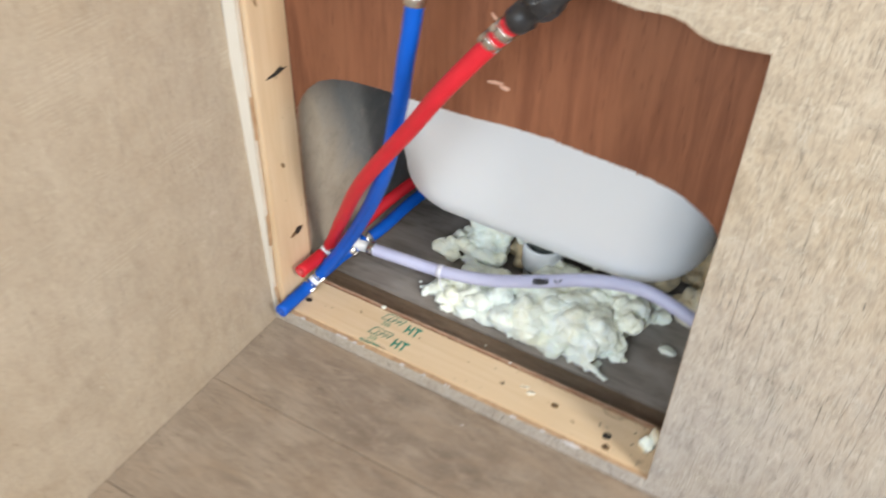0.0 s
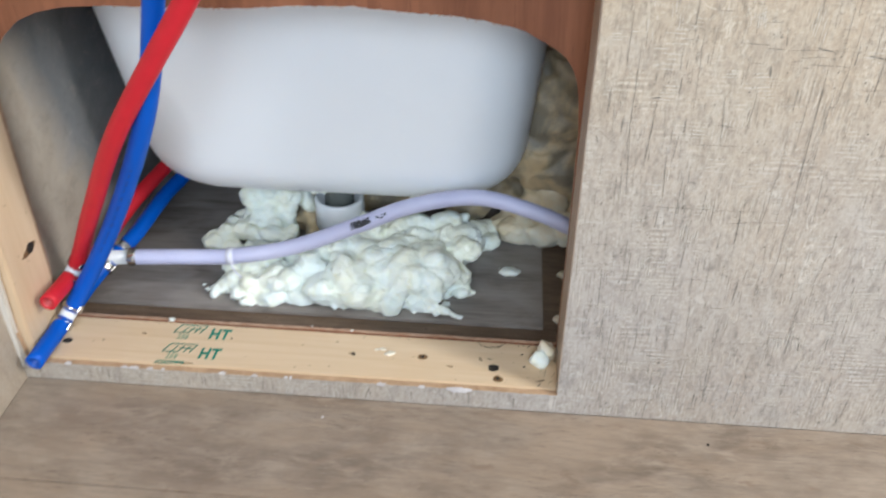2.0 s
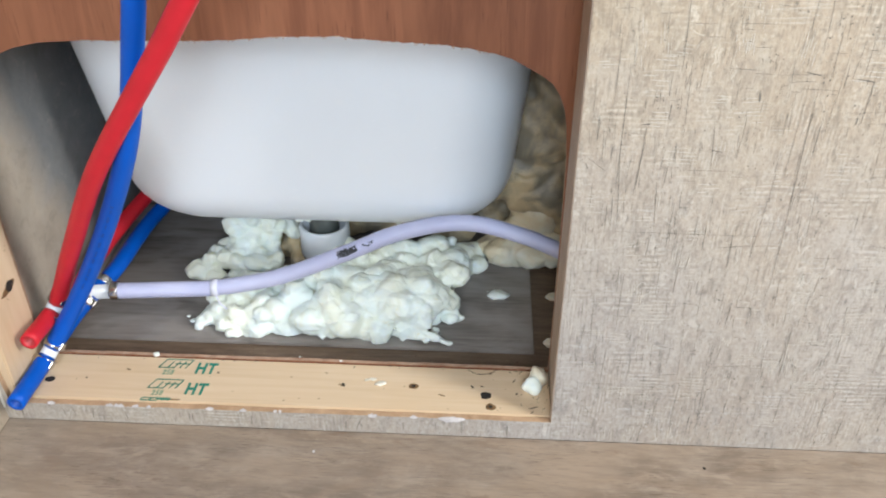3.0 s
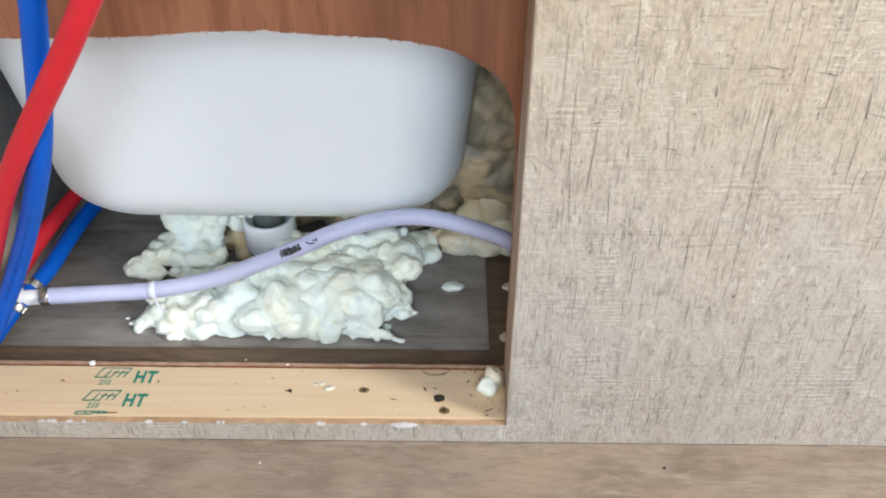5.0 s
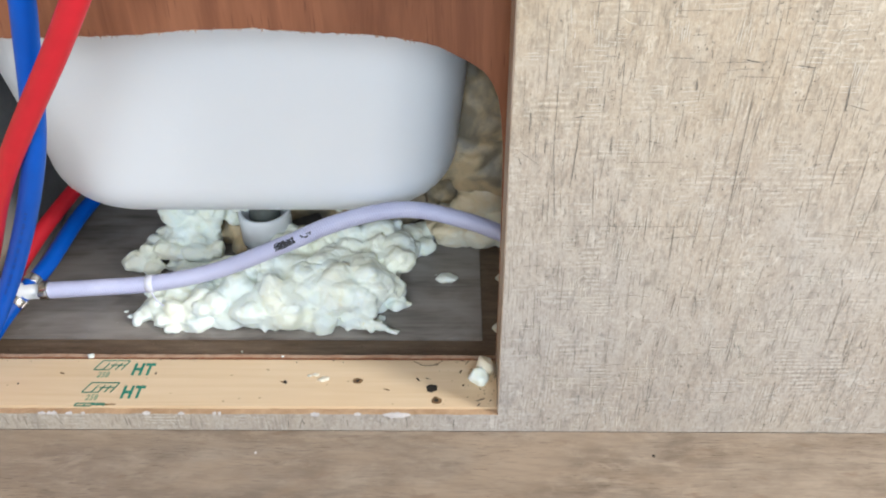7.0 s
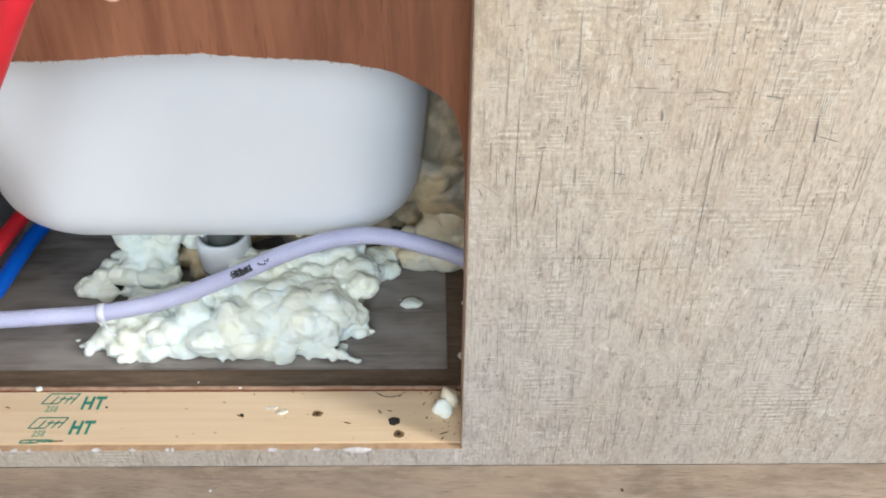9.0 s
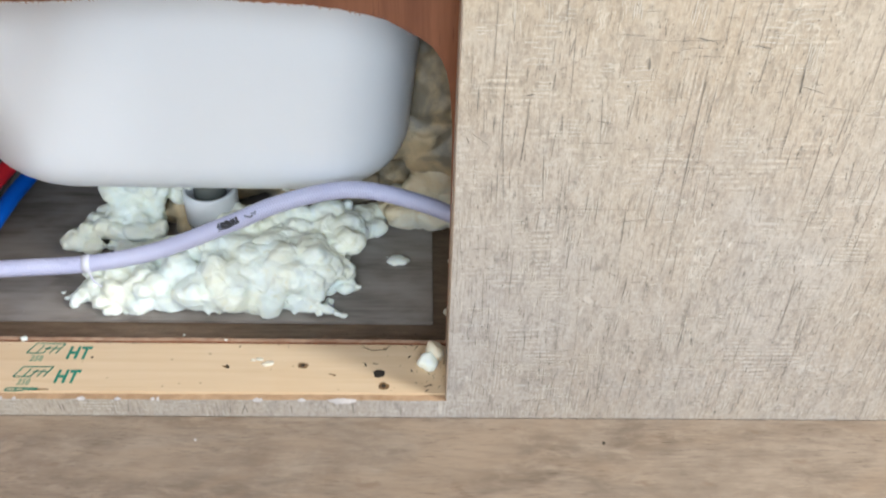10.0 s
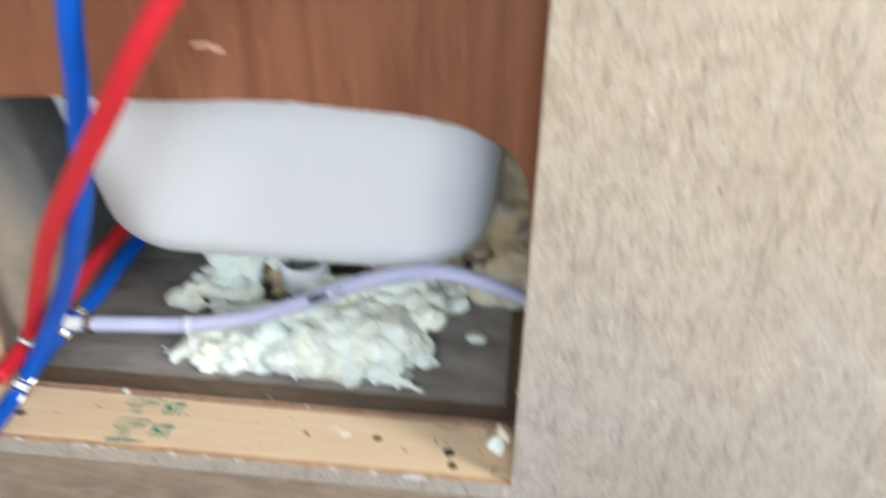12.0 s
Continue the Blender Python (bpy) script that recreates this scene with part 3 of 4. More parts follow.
def wall_with_opening(name, label, axis, at, thick, a0, a1, w0, w1, z0, z1):
    """A plain wall with one opening through it."""
    pts = [(a0, 0), (a1, 0), (a1, Z1), (a0, Z1)]
    bm = sheet(pts, [(w0, z0), (w1, z0), (w1, z1), (w0, z1)], 0.0, thick)
    turn = Matrix.Translation((0, at, 0)) if axis == "y" else Matrix.Translation((at, 0, 0)) @ Matrix.Rotation(radians(90), 4, "Z")
    bmesh.ops.transform(bm, matrix=turn, verts=bm.verts[:])
    return tagged(part(name, bm, [SIDE, SIDE]), label, "wall", kind="structure")


# unseen wall; its opening is added for the rear fill lamp
wall_with_opening("wall_back", "plain unseen board wall with an opening for the fill light", "y", Y0 - 0.03, 0.03, X0 - 0.09, X1 + 0.03, -0.18, 0.88, 0.70, 1.75)
wall_with_opening("wall_right", "plain board wall with a door opening", "x", X1 + 0.03, 0.03, Y0, 0.0, -1.00, -0.42, 0.02, 1.9)
ceiling = tagged(part("ceiling", box((X0 - 0.09, Y0 - 0.03, Z1), (X1 + 0.03, 0.6, Z1 + 0.02)), CEIL), "plain off-white ceiling", "ceiling", kind="structure")

floor = tagged(part("floor", box((X0 - 0.02, Y0 - 0.03, -0.05), (X1 + 0.03, 0.62, -0.0125)), SUBFLOOR), "grey-brown vinyl plank floor", "floor", kind="structure")
ground = tagged(part("ground", box((-40, -40, -0.4), (40, 40, -0.35)), SUBFLOOR), "bare brown ground outside", "ground", kind="structure")

# ---------------------------------------------------------------- framing behind the board
wood_sill = thing("wood_sill", "pale pine framing strip with green stamps, lying on the floor", "framing")
part("strip", box((-0.1983, 0.0058, 0.0), (0.2404, 0.0590, 0.0205), 0.0008, 0.0003, 3), PINE, wood_sill)
wood_stud = thing("wood_stud", "upright pine stud with dark knots beside the opening", "framing")
bm = box((-0.232, 0.0060, 0.0), (-0.1985, 0.0588, 1.0), 0.0012, 0.0, 0)
part("post", bm, STUD, wood_stud)


def disc_on(place, normal, rx, ry, turn=0.0, thick=0.0006, sides=14, seed=0):
    """A small uneven flat patch that lies on a surface."""
    n = Vector(normal).normalized()
    s = (Vector((1, 0, 0)) if abs(n.x) < 0.8 else Vector((0, 1, 0)))
    s = (s - s.dot(n) * n).normalized()
    u = n.cross(s)
    s, u = math.cos(turn) * s + math.sin(turn) * u, math.cos(turn) * u - math.sin(turn) * s
    rnd = random.Random(seed)
    bm = bmesh.new()
    low, top = [], []
    for k in range(sides):
        a, w = 2 * math.pi * k / sides, rnd.uniform(0.85, 1.12)
        q = Vector(place) + s * rx * w * math.cos(a) + u * ry * w * math.sin(a)
        low.append(bm.verts.new(q - n * 0.0004))
        top.append(bm.verts.new(q + n * thick))
    bm.faces.new(top)
    for k in range(sides):
        bm.faces.new((low[k], low[(k + 1) % sides], top[(k + 1) % sides], top[k]))
    return bm


TOPZ = 0.0205
for k, (x, y, rx, ry, m, lab) in enumerate(((0.127, 0.0345, 0.0042, 0.0030, SCREW, "rusty countersunk screw"), (0.1875, 0.0265, 0.0047, 0.0042, DARK, "black screw hole"),
                                            (0.1915, 0.0135, 0.0040, 0.0038, SCREW, "rusty countersunk screw"), (-0.180, 0.0265, 0.0045, 0.0032, DARK, "dark screw hole"))):
    s = part("screw", disc_on((x, y, TOPZ), (0, 0, 1), rx, ry, 0, 0.0004, 16, k), m, wood_sill, lab)
    if m is SCREW:
        part("recess", disc_on((x, y, TOPZ + 0.0003), (0, 0, 1), rx * 0.45, ry * 0.45, 0.4, 0.0003, 8, k + 9), DARK, s)
for k, (y, z, ry, rz) in enumerate(((0.036, 0.304, 0.0150, 0.0020), (0.040, 0.106, 0.0120, 0.0034), (0.018, 0.385, 0.0012, 0.007), (0.030, 0.20, 0.002, 0.004))):
    part("knot", disc_on((-0.1985, y, z), (1, 0, 0), ry, rz, 0.15 * k, 0.0004, 14, 30 + k), SCREW if k else DARK, wood_stud)
    if k < 2:
        part("knot", disc_on((-0.1982, y + 0.002, z + 0.0005), (1, 0, 0), ry * 0.45, rz * 1.4, 0.3, 0.0004, 9, 36 + k), DARK, wood_stud)


# small splinters, pencil-dark dashes and pin holes in the strip
for k, (x, y, rx, ry, turn, m) in enumerate(((-0.0705, 0.0078, 0.0080, 0.0007, 0.05, SCREW), (0.068, 0.033, 0.0013, 0.0022, 0.5, DARK), (0.0665, 0.0325, 0.0030, 0.0007, -0.4, SCREW), (-0.0405, 0.0420, 0.0009, 0.0010, 0, DARK),
                                             (0.151, 0.0250, 0.0030, 0.0006, -0.3, SCREW), (-0.118, 0.0420, 0.0026, 0.0006, -0.3, SCREW), (0.176, 0.0365, 0.0026, 0.0006, -0.9, DARK), (-0.150, 0.0300, 0.0008, 0.0008, 0, DARK), (0.213, 0.0300, 0.0009, 0.0009, 0, DARK), (0.2265, 0.0145, 0.0042, 0.0004, 0.35, DARK))):
    part("mark", disc_on((x, y, TOPZ), (0, 0, 1), rx, ry, turn, 0.0003, 9, 80 + k), m, wood_sill)

side_stud = thing("side_stud", "tan-stained upright board closing the side of the opening", "framing")
part("board", box((OPEN_R + 0.0006, 0.0058, 0.0), (0.275, 0.0592, 1.0), 0.0008), JAMB, side_stud)


# stamps: readable letters, and outlined lozenges for the mill's mark
def letters(text, size, place, shear, material, parent, turn=0.0):
    cu = bpy.data.curves.new("stamp", "FONT")
    cu.body, cu.size, cu.shear, cu.offset, cu.extrude = text, size, shear, 0.00055 * size / 0.0165, 0.00015
    cu.space_character = 1.12
    cu.align_x = "LEFT"
    tmp = bpy.data.objects.new("stamp", cu)
    scene.collection.objects.link(tmp)
    me = bpy.data.meshes.new_from_object(tmp.evaluated_get(bpy.context.evaluated_depsgraph_get()))
    bpy.data.objects.remove(tmp)
    me.materials.clear()
    me.materials.append(material)
    ob = new("stamp", me)
    ob.matrix_basis = pose(*place, 0, 0, turn) @ Matrix.Diagonal((0.78, 1.12, 1, 1))
    ob.parent = parent
    return ob


def bars(strokes, width, material, parent, name, z=TOPZ + 0.0004):
    """Flat strokes from (x, y) to (x, y)."""
    bm = bmesh.new()
    for a, b in strokes:
        a, b = Vector((*a, z)), Vector((*b, z))
        n = Vector((-(b - a).y, (b - a).x, 0)).normalized() * width / 2
        lo = [bm.verts.new(q) for q in (a - n, b - n, b + n, a + n)]
        hi = [bm.verts.new(v.co + Vector((0, 0, 0.0002))) for v in lo]
        bm.faces.new(hi)
        for k in range(4):
            bm.faces.new((lo[k], lo[(k + 1) % 4], hi[(k + 1) % 4], hi[k]))
    return part(name, bm, material, parent)


for row, (ly, top) in enumerate(((0.0398, 0.0578), (0.0135, 0.034), (0.0060, 0.0082))):
    dx = 0.0015 * (1 - row)
    if row < 2:
        letters("HT", 0.0162, (-0.0625 + dx, ly + 0.0005 + 0.001 * row, TOPZ + 0.0003), 0.05, STAMP, wood_sill)
        letters("258", 0.0074, (-0.0895 + dx, ly - 0.0024 + 0.0014 * row, TOPZ + 0.0003), 0.1, FADED, wood_sill)
    b0 = ly + 0.0058 + 0.0012 * row if row < 2 else 0.0060
    b1 = min(b0 + 0.0105, 0.0585) if row < 2 else 0.0088
    sl = 0.45 * (b1 - b0)
    xs = [-0.0945 + dx, -0.087 + dx, -0.0815 + dx, -0.0765 + dx, -0.0715 + dx]
    st = [((xs[0], b0), (xs[0] + sl, b1)), ((xs[0] + sl, b1), (xs[4] + sl, b1)), ((xs[0], b0), (xs[2], b0)), ((xs[4], b0), (xs[4] + sl, b1))]
    st += [((x, b0), (x + sl * 0.8, b0 + (b1 - b0) * 0.75)) for x in xs[1:4]]
    st += [((xs[2], (b0 + b1) / 2), (xs[4] + sl * 0.5, (b0 + b1) / 2))]
    bars(st, 0.0009, STAMP, wood_sill, "stamp_mark")

# brown plywood partition with an arched cut-out
arch = [(-0.2006, 0.024), (-0.2006, 0.10), (-0.2004, 0.18), (-0.1995, 0.238), (-0.197, 0.254), (-0.190, 0.269), (-0.181, 0.281), (-0.166, 0.294), (-0.150, 0.301), (-0.130, 0.3055), (-0.102, 0.3075)]
arch += ragged((-0.102, 0.3075), (-0.008, 0.3095), 26, 0.0007, 5) + ragged((-0.008, 0.3095), (0.040, 0.3135), 14, 0.0007, 6)
arch += ragged((0.040, 0.3135), (0.075, 0.3145), 10, 0.0007, 7) + ragged((0.075, 0.3145), (0.110, 0.3120), 10, 0.0008, 8)
arch += ragged((0.110, 0.3120), (0.153, 0.3100), 14, 0.0009, 9) + ragged((0.153, 0.3100), (0.184, 0.3050), 10, 0.0009, 10)
arch += [(0.184, 0.305), (0.196, 0.3015), (0.207, 0.2955), (0.217, 0.290), (0.225, 0.284), (0.2305, 0.276), (0.2345, 0.266), (0.2370, 0.252), (0.2392, 0.225), (0.2402, 0.15), (0.2403, 0.08), (0.2403, 0.024)]
arch += ragged((0.240, 0.0215), (-0.2006, 0.0215), 50, 0.0007, 11)
partition = tagged(part("partition", sheet([(-0.232, 0.0), (0.36, 0.0), (0.36, 1.0), (-0.232, 1.0)], arch[::-1], 0.0595, 0.0632), [LUAN, SPLINTER]),
                   "red-brown plywood partition with a rough arched cut-out", "partition", kind="structure")
rnd = random.Random(5)
bm = bmesh.new()
for k in range(150):
    x = rnd.uniform(-0.10, 0.185)
    i = min(range(len(arch)), key=lambda q: abs(arch[q][0] - x) + (1 if arch[q][1] < 0.25 else 0))
    z = arch[i][1] + 0.0004
    w, h = rnd.uniform(0.0002, 0.0007), rnd.uniform(0.0004, 0.0022)
    y = 0.0592 + rnd.uniform(-0.0004, 0.001)
    vs = [bm.verts.new(q) for q in ((x - w, y, z), (x + w, y, z), (x + rnd.uniform(-0.001, 0.001), y - rnd.uniform(0, 0.001), z - h), (x, y + 0.0006, z))]
    for f in ((0, 1, 2), (1, 3, 2), (3, 0, 2), (0, 3, 1)):
        bm.faces.new([vs[q] for q in f])
tagged(part("splinters", bm, SPLINTER, partition), "pale torn wood fibres", kind="stuff")
for k, (x, z, rx, rz, turn) in enumerate(((0.0270, 0.3515, 0.0080, 0.0015, 0.10), (0.0360, 0.3490, 0.0050, 0.0020, -0.12), (0.010, 0.442, 0.0032, 0.012, 0.5), (0.004, 0.425, 0.002, 0.006, -0.3), (0.022, 0.410, 0.0012, 0.004, 0.8))):
    part("chip", disc_on((x - 0.0045, 0.0595, z), (0, -1, 0), rx, rz, turn, 0.0006, 11, 60 + k), CHIP, partition, "pale splintered chip in the plywood face")

# ---------------------------------------------------------------- the cavity behind
cavity_floor = tagged(part("floor_cavity", box((-0.30, 0.0635, -0.01), (0.42, 0.36, 0.003)), SUBFLOOR), "bare brown subfloor inside the cavity", "floor", kind="structure")
vinyl = tagged(part("floor_vinyl", box((-0.204, 0.0995, 0.003), (0.2305, 0.332, 0.0062), 0.0006), CAVFLOOR), "worn grey wood-look vinyl sheet inside the cavity", "floor", kind="structure")
wall_cavity_left = tagged(part("wall_cavity_left", box((-0.235, 0.0636, 0.003), (-0.2045, 0.36, 0.9)), GREYWALL), "dark grey board with a tan dusty stain", "wall", kind="structure")
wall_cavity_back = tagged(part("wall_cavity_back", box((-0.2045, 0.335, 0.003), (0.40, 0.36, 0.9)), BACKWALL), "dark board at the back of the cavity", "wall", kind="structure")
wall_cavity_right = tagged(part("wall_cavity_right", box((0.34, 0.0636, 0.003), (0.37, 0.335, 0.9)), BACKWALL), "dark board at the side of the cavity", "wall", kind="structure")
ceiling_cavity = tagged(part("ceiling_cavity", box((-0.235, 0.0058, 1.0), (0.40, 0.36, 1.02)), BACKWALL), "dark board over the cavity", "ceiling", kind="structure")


# ---------------------------------------------------------------- white tank
def rounded_plan(x0, x1, y0, y1, r, n=12):
    out = []
    for cx, cy, a0 in ((x1 - r, y0 + r, -90), (x1 - r, y1 - r, 0), (x0 + r, y1 - r, 90), (x0 + r, y0 + r, 180)):
        out += [(cx + r * math.cos(radians(a0 + 90 * k / n)), cy + r * math.sin(radians(a0 + 90 * k / n))) for k in range(n + 1)]
    return out


def build_tank():
    tank = thing("water_tank", "white moulded plastic tank with rounded corners, above the floor", "tank")
    zb, rv = 0.0852, 0.056
    levels = [(zb + rv * (1 - math.cos(radians(a))), rv * (1 - math.sin(radians(a)))) for a in range(0, 91, 9)]
    levels += [(zb + rv + 0.02 * k, -0.0026 * k) for k in range(1, 14)]
    bm = bmesh.new()
    rings = []
    for z, inset in levels:
        plan = rounded_plan(-0.158 + inset * 0.95, 0.2085 - inset * 0.82, 0.146 + inset, 0.328 - max(inset, 0) * 0.8, max(0.078 - max(inset, 0) * 0.6, 0.02))
        rings.append([bm.verts.new((x, y, z)) for x, y in plan])
    n = len(rings[0])
    for a, b in zip(rings, rings[1:]):
        for k in range(n):
            bm.faces.new((a[k], a[(k + 1) % n], b[(k + 1) % n], b[k]))
    bm.faces.new(rings[0])
    bm.faces.new(rings[-1])
    part("shell", bm, TANK, tank, "", True)
    part("drain_stub", lathe([(0, 0.0145), (0.05, 0.0145)], (0.0255, 0.213, 0.045), (0, 0, 1)), PIPEGREY, tank, "dark grey drain stub under the tank", True)
    return tank


build_tank()
collar = thing("drain_collar", "white plastic drain pipe collar standing in the foam", "pipe")
part("sleeve", lathe([(0, 0.0222), (0.027, 0.0222), (0.028, 0.0246), (0.057, 0.0246), (0.0595, 0.0236), (0.0595, 0.0205), (0.040, 0.020)], (0.0255, 0.213, 0.006), (0, 0, 1), 36), WHITEP, collar, "", True)
part("seal", lathe([(0, 0.0238), (0.0024, 0.0238)], (0.0255, 0.213, 0.0312), (0, 0, 1), 32), DARK, collar, "dark rubber seal ring")


# ---------------------------------------------------------------- pipes and hose
def clamp(line_point, direction, r, parent, name="clamp"):
    """A pinched stainless band with its ear."""
    d = Vector(direction).normalized()
    c = part(name, lathe([(-0.0036, r), (-0.0036, r + 0.0012), (-0.0030, r + 0.0014), (0.0030, r + 0.0014), (0.0036, r + 0.0012), (0.0036, r)], line_point, d, 28), STEEL, parent, "stainless pinch clamp", True)
    out = (d.cross(Vector((0.2, 0.4, 1)))).normalized()
    mid = Vector(line_point) + out * (r + 0.0022)
    side = d.cross(out)
    bm = bmesh.new()
    bmesh.ops.create_cube(bm, size=1)
    m = Matrix((d * 0.0066, side * 0.0046, out * 0.0042)).transposed().to_4x4()
    m.translation = mid
    bmesh.ops.transform(bm, matrix=m, verts=bm.verts[:])
    bmesh.ops.bevel(bm, geom=bm.edges[:], offset=0.0006, segments=1, affect="EDGES")
    part("ear", bm, STEEL, c)
    return c


R = 0.0073


def supply_pipe(name, label, points, joint, material, bore):
    """A plastic pipe with a clamped coupling near its open lower end."""
    p = thing(name, label, "pipe")
    line = catmull(points, 12)
    at = min(range(len(line)), key=lambda i: (line[i] - Vector(joint)).length)
    d = (line[at + 2] - line[at - 2]).normalized()
    cut0 = [q for q in line[:at] if (q - line[at]).length > 0.008] + [line[at] - d * 0.0055]
    cut1 = [line[at] + d * 0.0055] + [q for q in line[at:] if (q - line[at]).length > 0.008]
    part("stub", tube(cut0, R, 22, True, R * 0.62), [material, bore], p, "short open stub", True)
    part("tube", tube(cut1, R, 22), material, p, "", True)
    part("coupling", lathe([(-0.012, R * 0.8), (-0.004, R * 0.8), (-0.0035, R * 0.93), (0.0035, R * 0.93), (0.004, R * 0.8), (0.012, R * 0.8)], line[at], d), WHITEP, p, "white plastic coupling", True)
    clamp(line[at] - d * 0.0085, d, R, p)
    clamp(line[at] + d * 0.0085, d, R, p)
    return p, line


blue_pts = [(-0.19, -0.012, 0.0285), (-0.184, 0.05, 0.036), (-0.129, 0.051, 0.1254), (-0.0653, 0.0156, 0.245), (-0.035, -0.0019, 0.3404), (-0.0249, -0.0073, 0.3858), (-0.0143, -0.009, 0.4443), (-0.0013, -0.011, 0.56)]
red_pts = [(-0.1845, 0.022, 0.065), (-0.1815, 0.07, 0.067), (-0.1388, 0.0459, 0.1451), (-0.0852, 0.0102, 0.2356), (-0.0124, -0.0195, 0.337), (0.0258, -0.0315, 0.3918), (0.0707, -0.028, 0.4505), (0.0781, -0.028, 0.4589)]
blue_pipe, blue_line = supply_pipe("blue_water_pipe", "bright blue plastic water pipe resting on the sill", blue_pts, (-0.1835, 0.043, 0.0355), BLUE, BORE_B)
red_pipe, red_line = supply_pipe("red_water_pipe", "bright red plastic water pipe rising to a black valve", red_pts, (-0.181, 0.064, 0.0665), RED, BORE_R)
clamp((-0.0144, -0.009, 0.4434), (0.1, 0, 1), R, blue_pipe)
clamp((0.0693, -0.028, 0.4492), (0.61, 0.05, 0.79), R, red_pipe)
clamp((0.0609, -0.028, 0.4394), (0.61, 0.05, 0.79), R, red_pipe)

def pipe_print(line, z0, z1, r, parent, seed):
    """Small dark bars of print running along a pipe."""
    rnd = random.Random(seed)
    bm = bmesh.new()
    fr = [f for f in frames_along(line) if z0 < f[0].z < z1]
    for c, t, s, u in fr:
        view = Vector((0.30, -0.60, 0.40)).normalized()
        out = (view - view.dot(t) * t).normalized()
        w = out.cross(t)
        for k in range(3):
            q = c + out * (r + 0.0002) + t * rnd.uniform(-0.004, 0.004)
            l, b = rnd.uniform(0.0008, 0.0018), rnd.uniform(0.0005, 0.0011)
            bm.faces.new([bm.verts.new(q + t * x * l + w * y * b) for x, y in ((-1, -1), (1, -1), (1, 1), (-1, 1))])
    return tagged(part("print", bm, PRINT, parent), "faint dark printed marks", kind="stuff")


pipe_print(blue_line, 0.10, 0.20, R, blue_pipe, 3)
valve = thing("pipe_valve", "black plastic pipe valve at the top of the red pipe", "valve")
vd = Vector((0.70, -0.02, 0.71)).normalized()
v0 = Vector((0.0748, -0.028, 0.4556))
part("body", lathe([(0, 0.0078), (0.003, 0.0100), (0.013, 0.0108), (0.015, 0.0090), (0.022, 0.0090), (0.024, 0.0118), (0.040, 0.0118), (0.044, 0.0092), (0.070, 0.0092)], v0, vd), BLACKP, valve, "", True)
part("nut", lathe([(0, 0.0118), (0.002, 0.0130), (0.011, 0.0130), (0.013, 0.0118)], v0 + vd * 0.025, vd, 8), BLACKP, valve)
part("handle", box((0.0863, -0.042, 0.4741), (0.0993, -0.033, 0.4851), 0.003), BLACKP, valve, "", True)

# the pair that runs back under the tank
back_blue = [(-0.188, 0.064, 0.030), (-0.178, 0.088, 0.0415), (-0.1655, 0.113, 0.0515), (-0.158, 0.145, 0.0535), (-0.151, 0.225, 0.056), (-0.118, 0.300, 0.072), (-0.104, 0.333, 0.078)]
back_red = [(-0.186, 0.100, 0.046), (-0.183, 0.140, 0.053), (-0.173, 0.190, 0.064), (-0.155, 0.255, 0.075), (-0.135, 0.333, 0.083)]
p = thing("blue_branch_pipe", "dark-shaded blue water pipe running back under the tank", "pipe")
part("tube", tube(catmull(back_blue, 10), R, 20), BLUE, p, "", True)
clamp((-0.1635, 0.1215, 0.0522), (0.25, 0.93, 0.15), R, p)
clamp((-0.1715, 0.1005, 0.0468), (0.42, 0.85, 0.35), R, p)
p = thing("red_branch_pipe", "dark-shaded red water pipe running back under the tank", "pipe")
part("tube", tube(catmull(back_red, 10), R, 20), RED, p, "", True)

hose = thing("braided_hose", "milky lavender braided hose crossing the cavity", "hose")
hose_pts = [(-0.163, 0.1075, 0.0525), (-0.140, 0.108, 0.0540), (-0.107, 0.110, 0.0550), (-0.055, 0.115, 0.0560), (0.001, 0.118, 0.068), (0.063, 0.120, 0.095), (0.102, 0.128, 0.1095), (0.144, 0.138, 0.1160), (0.177, 0.142, 0.1145), (0.215, 0.142, 0.1040), (0.243, 0.140, 0.0935), (0.285, 0.135, 0.075)]
hose_line = catmull(hose_pts, 14)
RH = 0.0072
part("tube", tube([q for q in hose_line if q.x > -0.1505], RH, 22), HOSE, hose, "", True)
hd = Vector((0.98, 0.06, 0.05))
part("tee_fitting", lathe([(-0.008, 0.006), (-0.006, 0.0085), (0.002, 0.0085), (0.003, 0.0065), (0.03, 0.0065)], (-0.168, 0.107, 0.052), hd), WHITEP, hose, "white plastic tee fitting", True)
clamp((-0.1462, 0.108, 0.0537), hd, RH, hose)
part("zip_tie", lathe([(-0.0032, RH), (-0.0030, RH + 0.0007), (0.0030, RH + 0.0007), (0.0032, RH)], (-0.0575, 0.1148, 0.0558), (1, 0.07, 0.05), 24), TIE, hose, "milky tie round the hose", True)
part("zip_tail", tube([Vector((-0.056, 0.1085, 0.0515)), Vector((-0.051, 0.1035, 0.046)), Vector((-0.045, 0.101, 0.0425))], 0.0008, 6), TIE, hose)

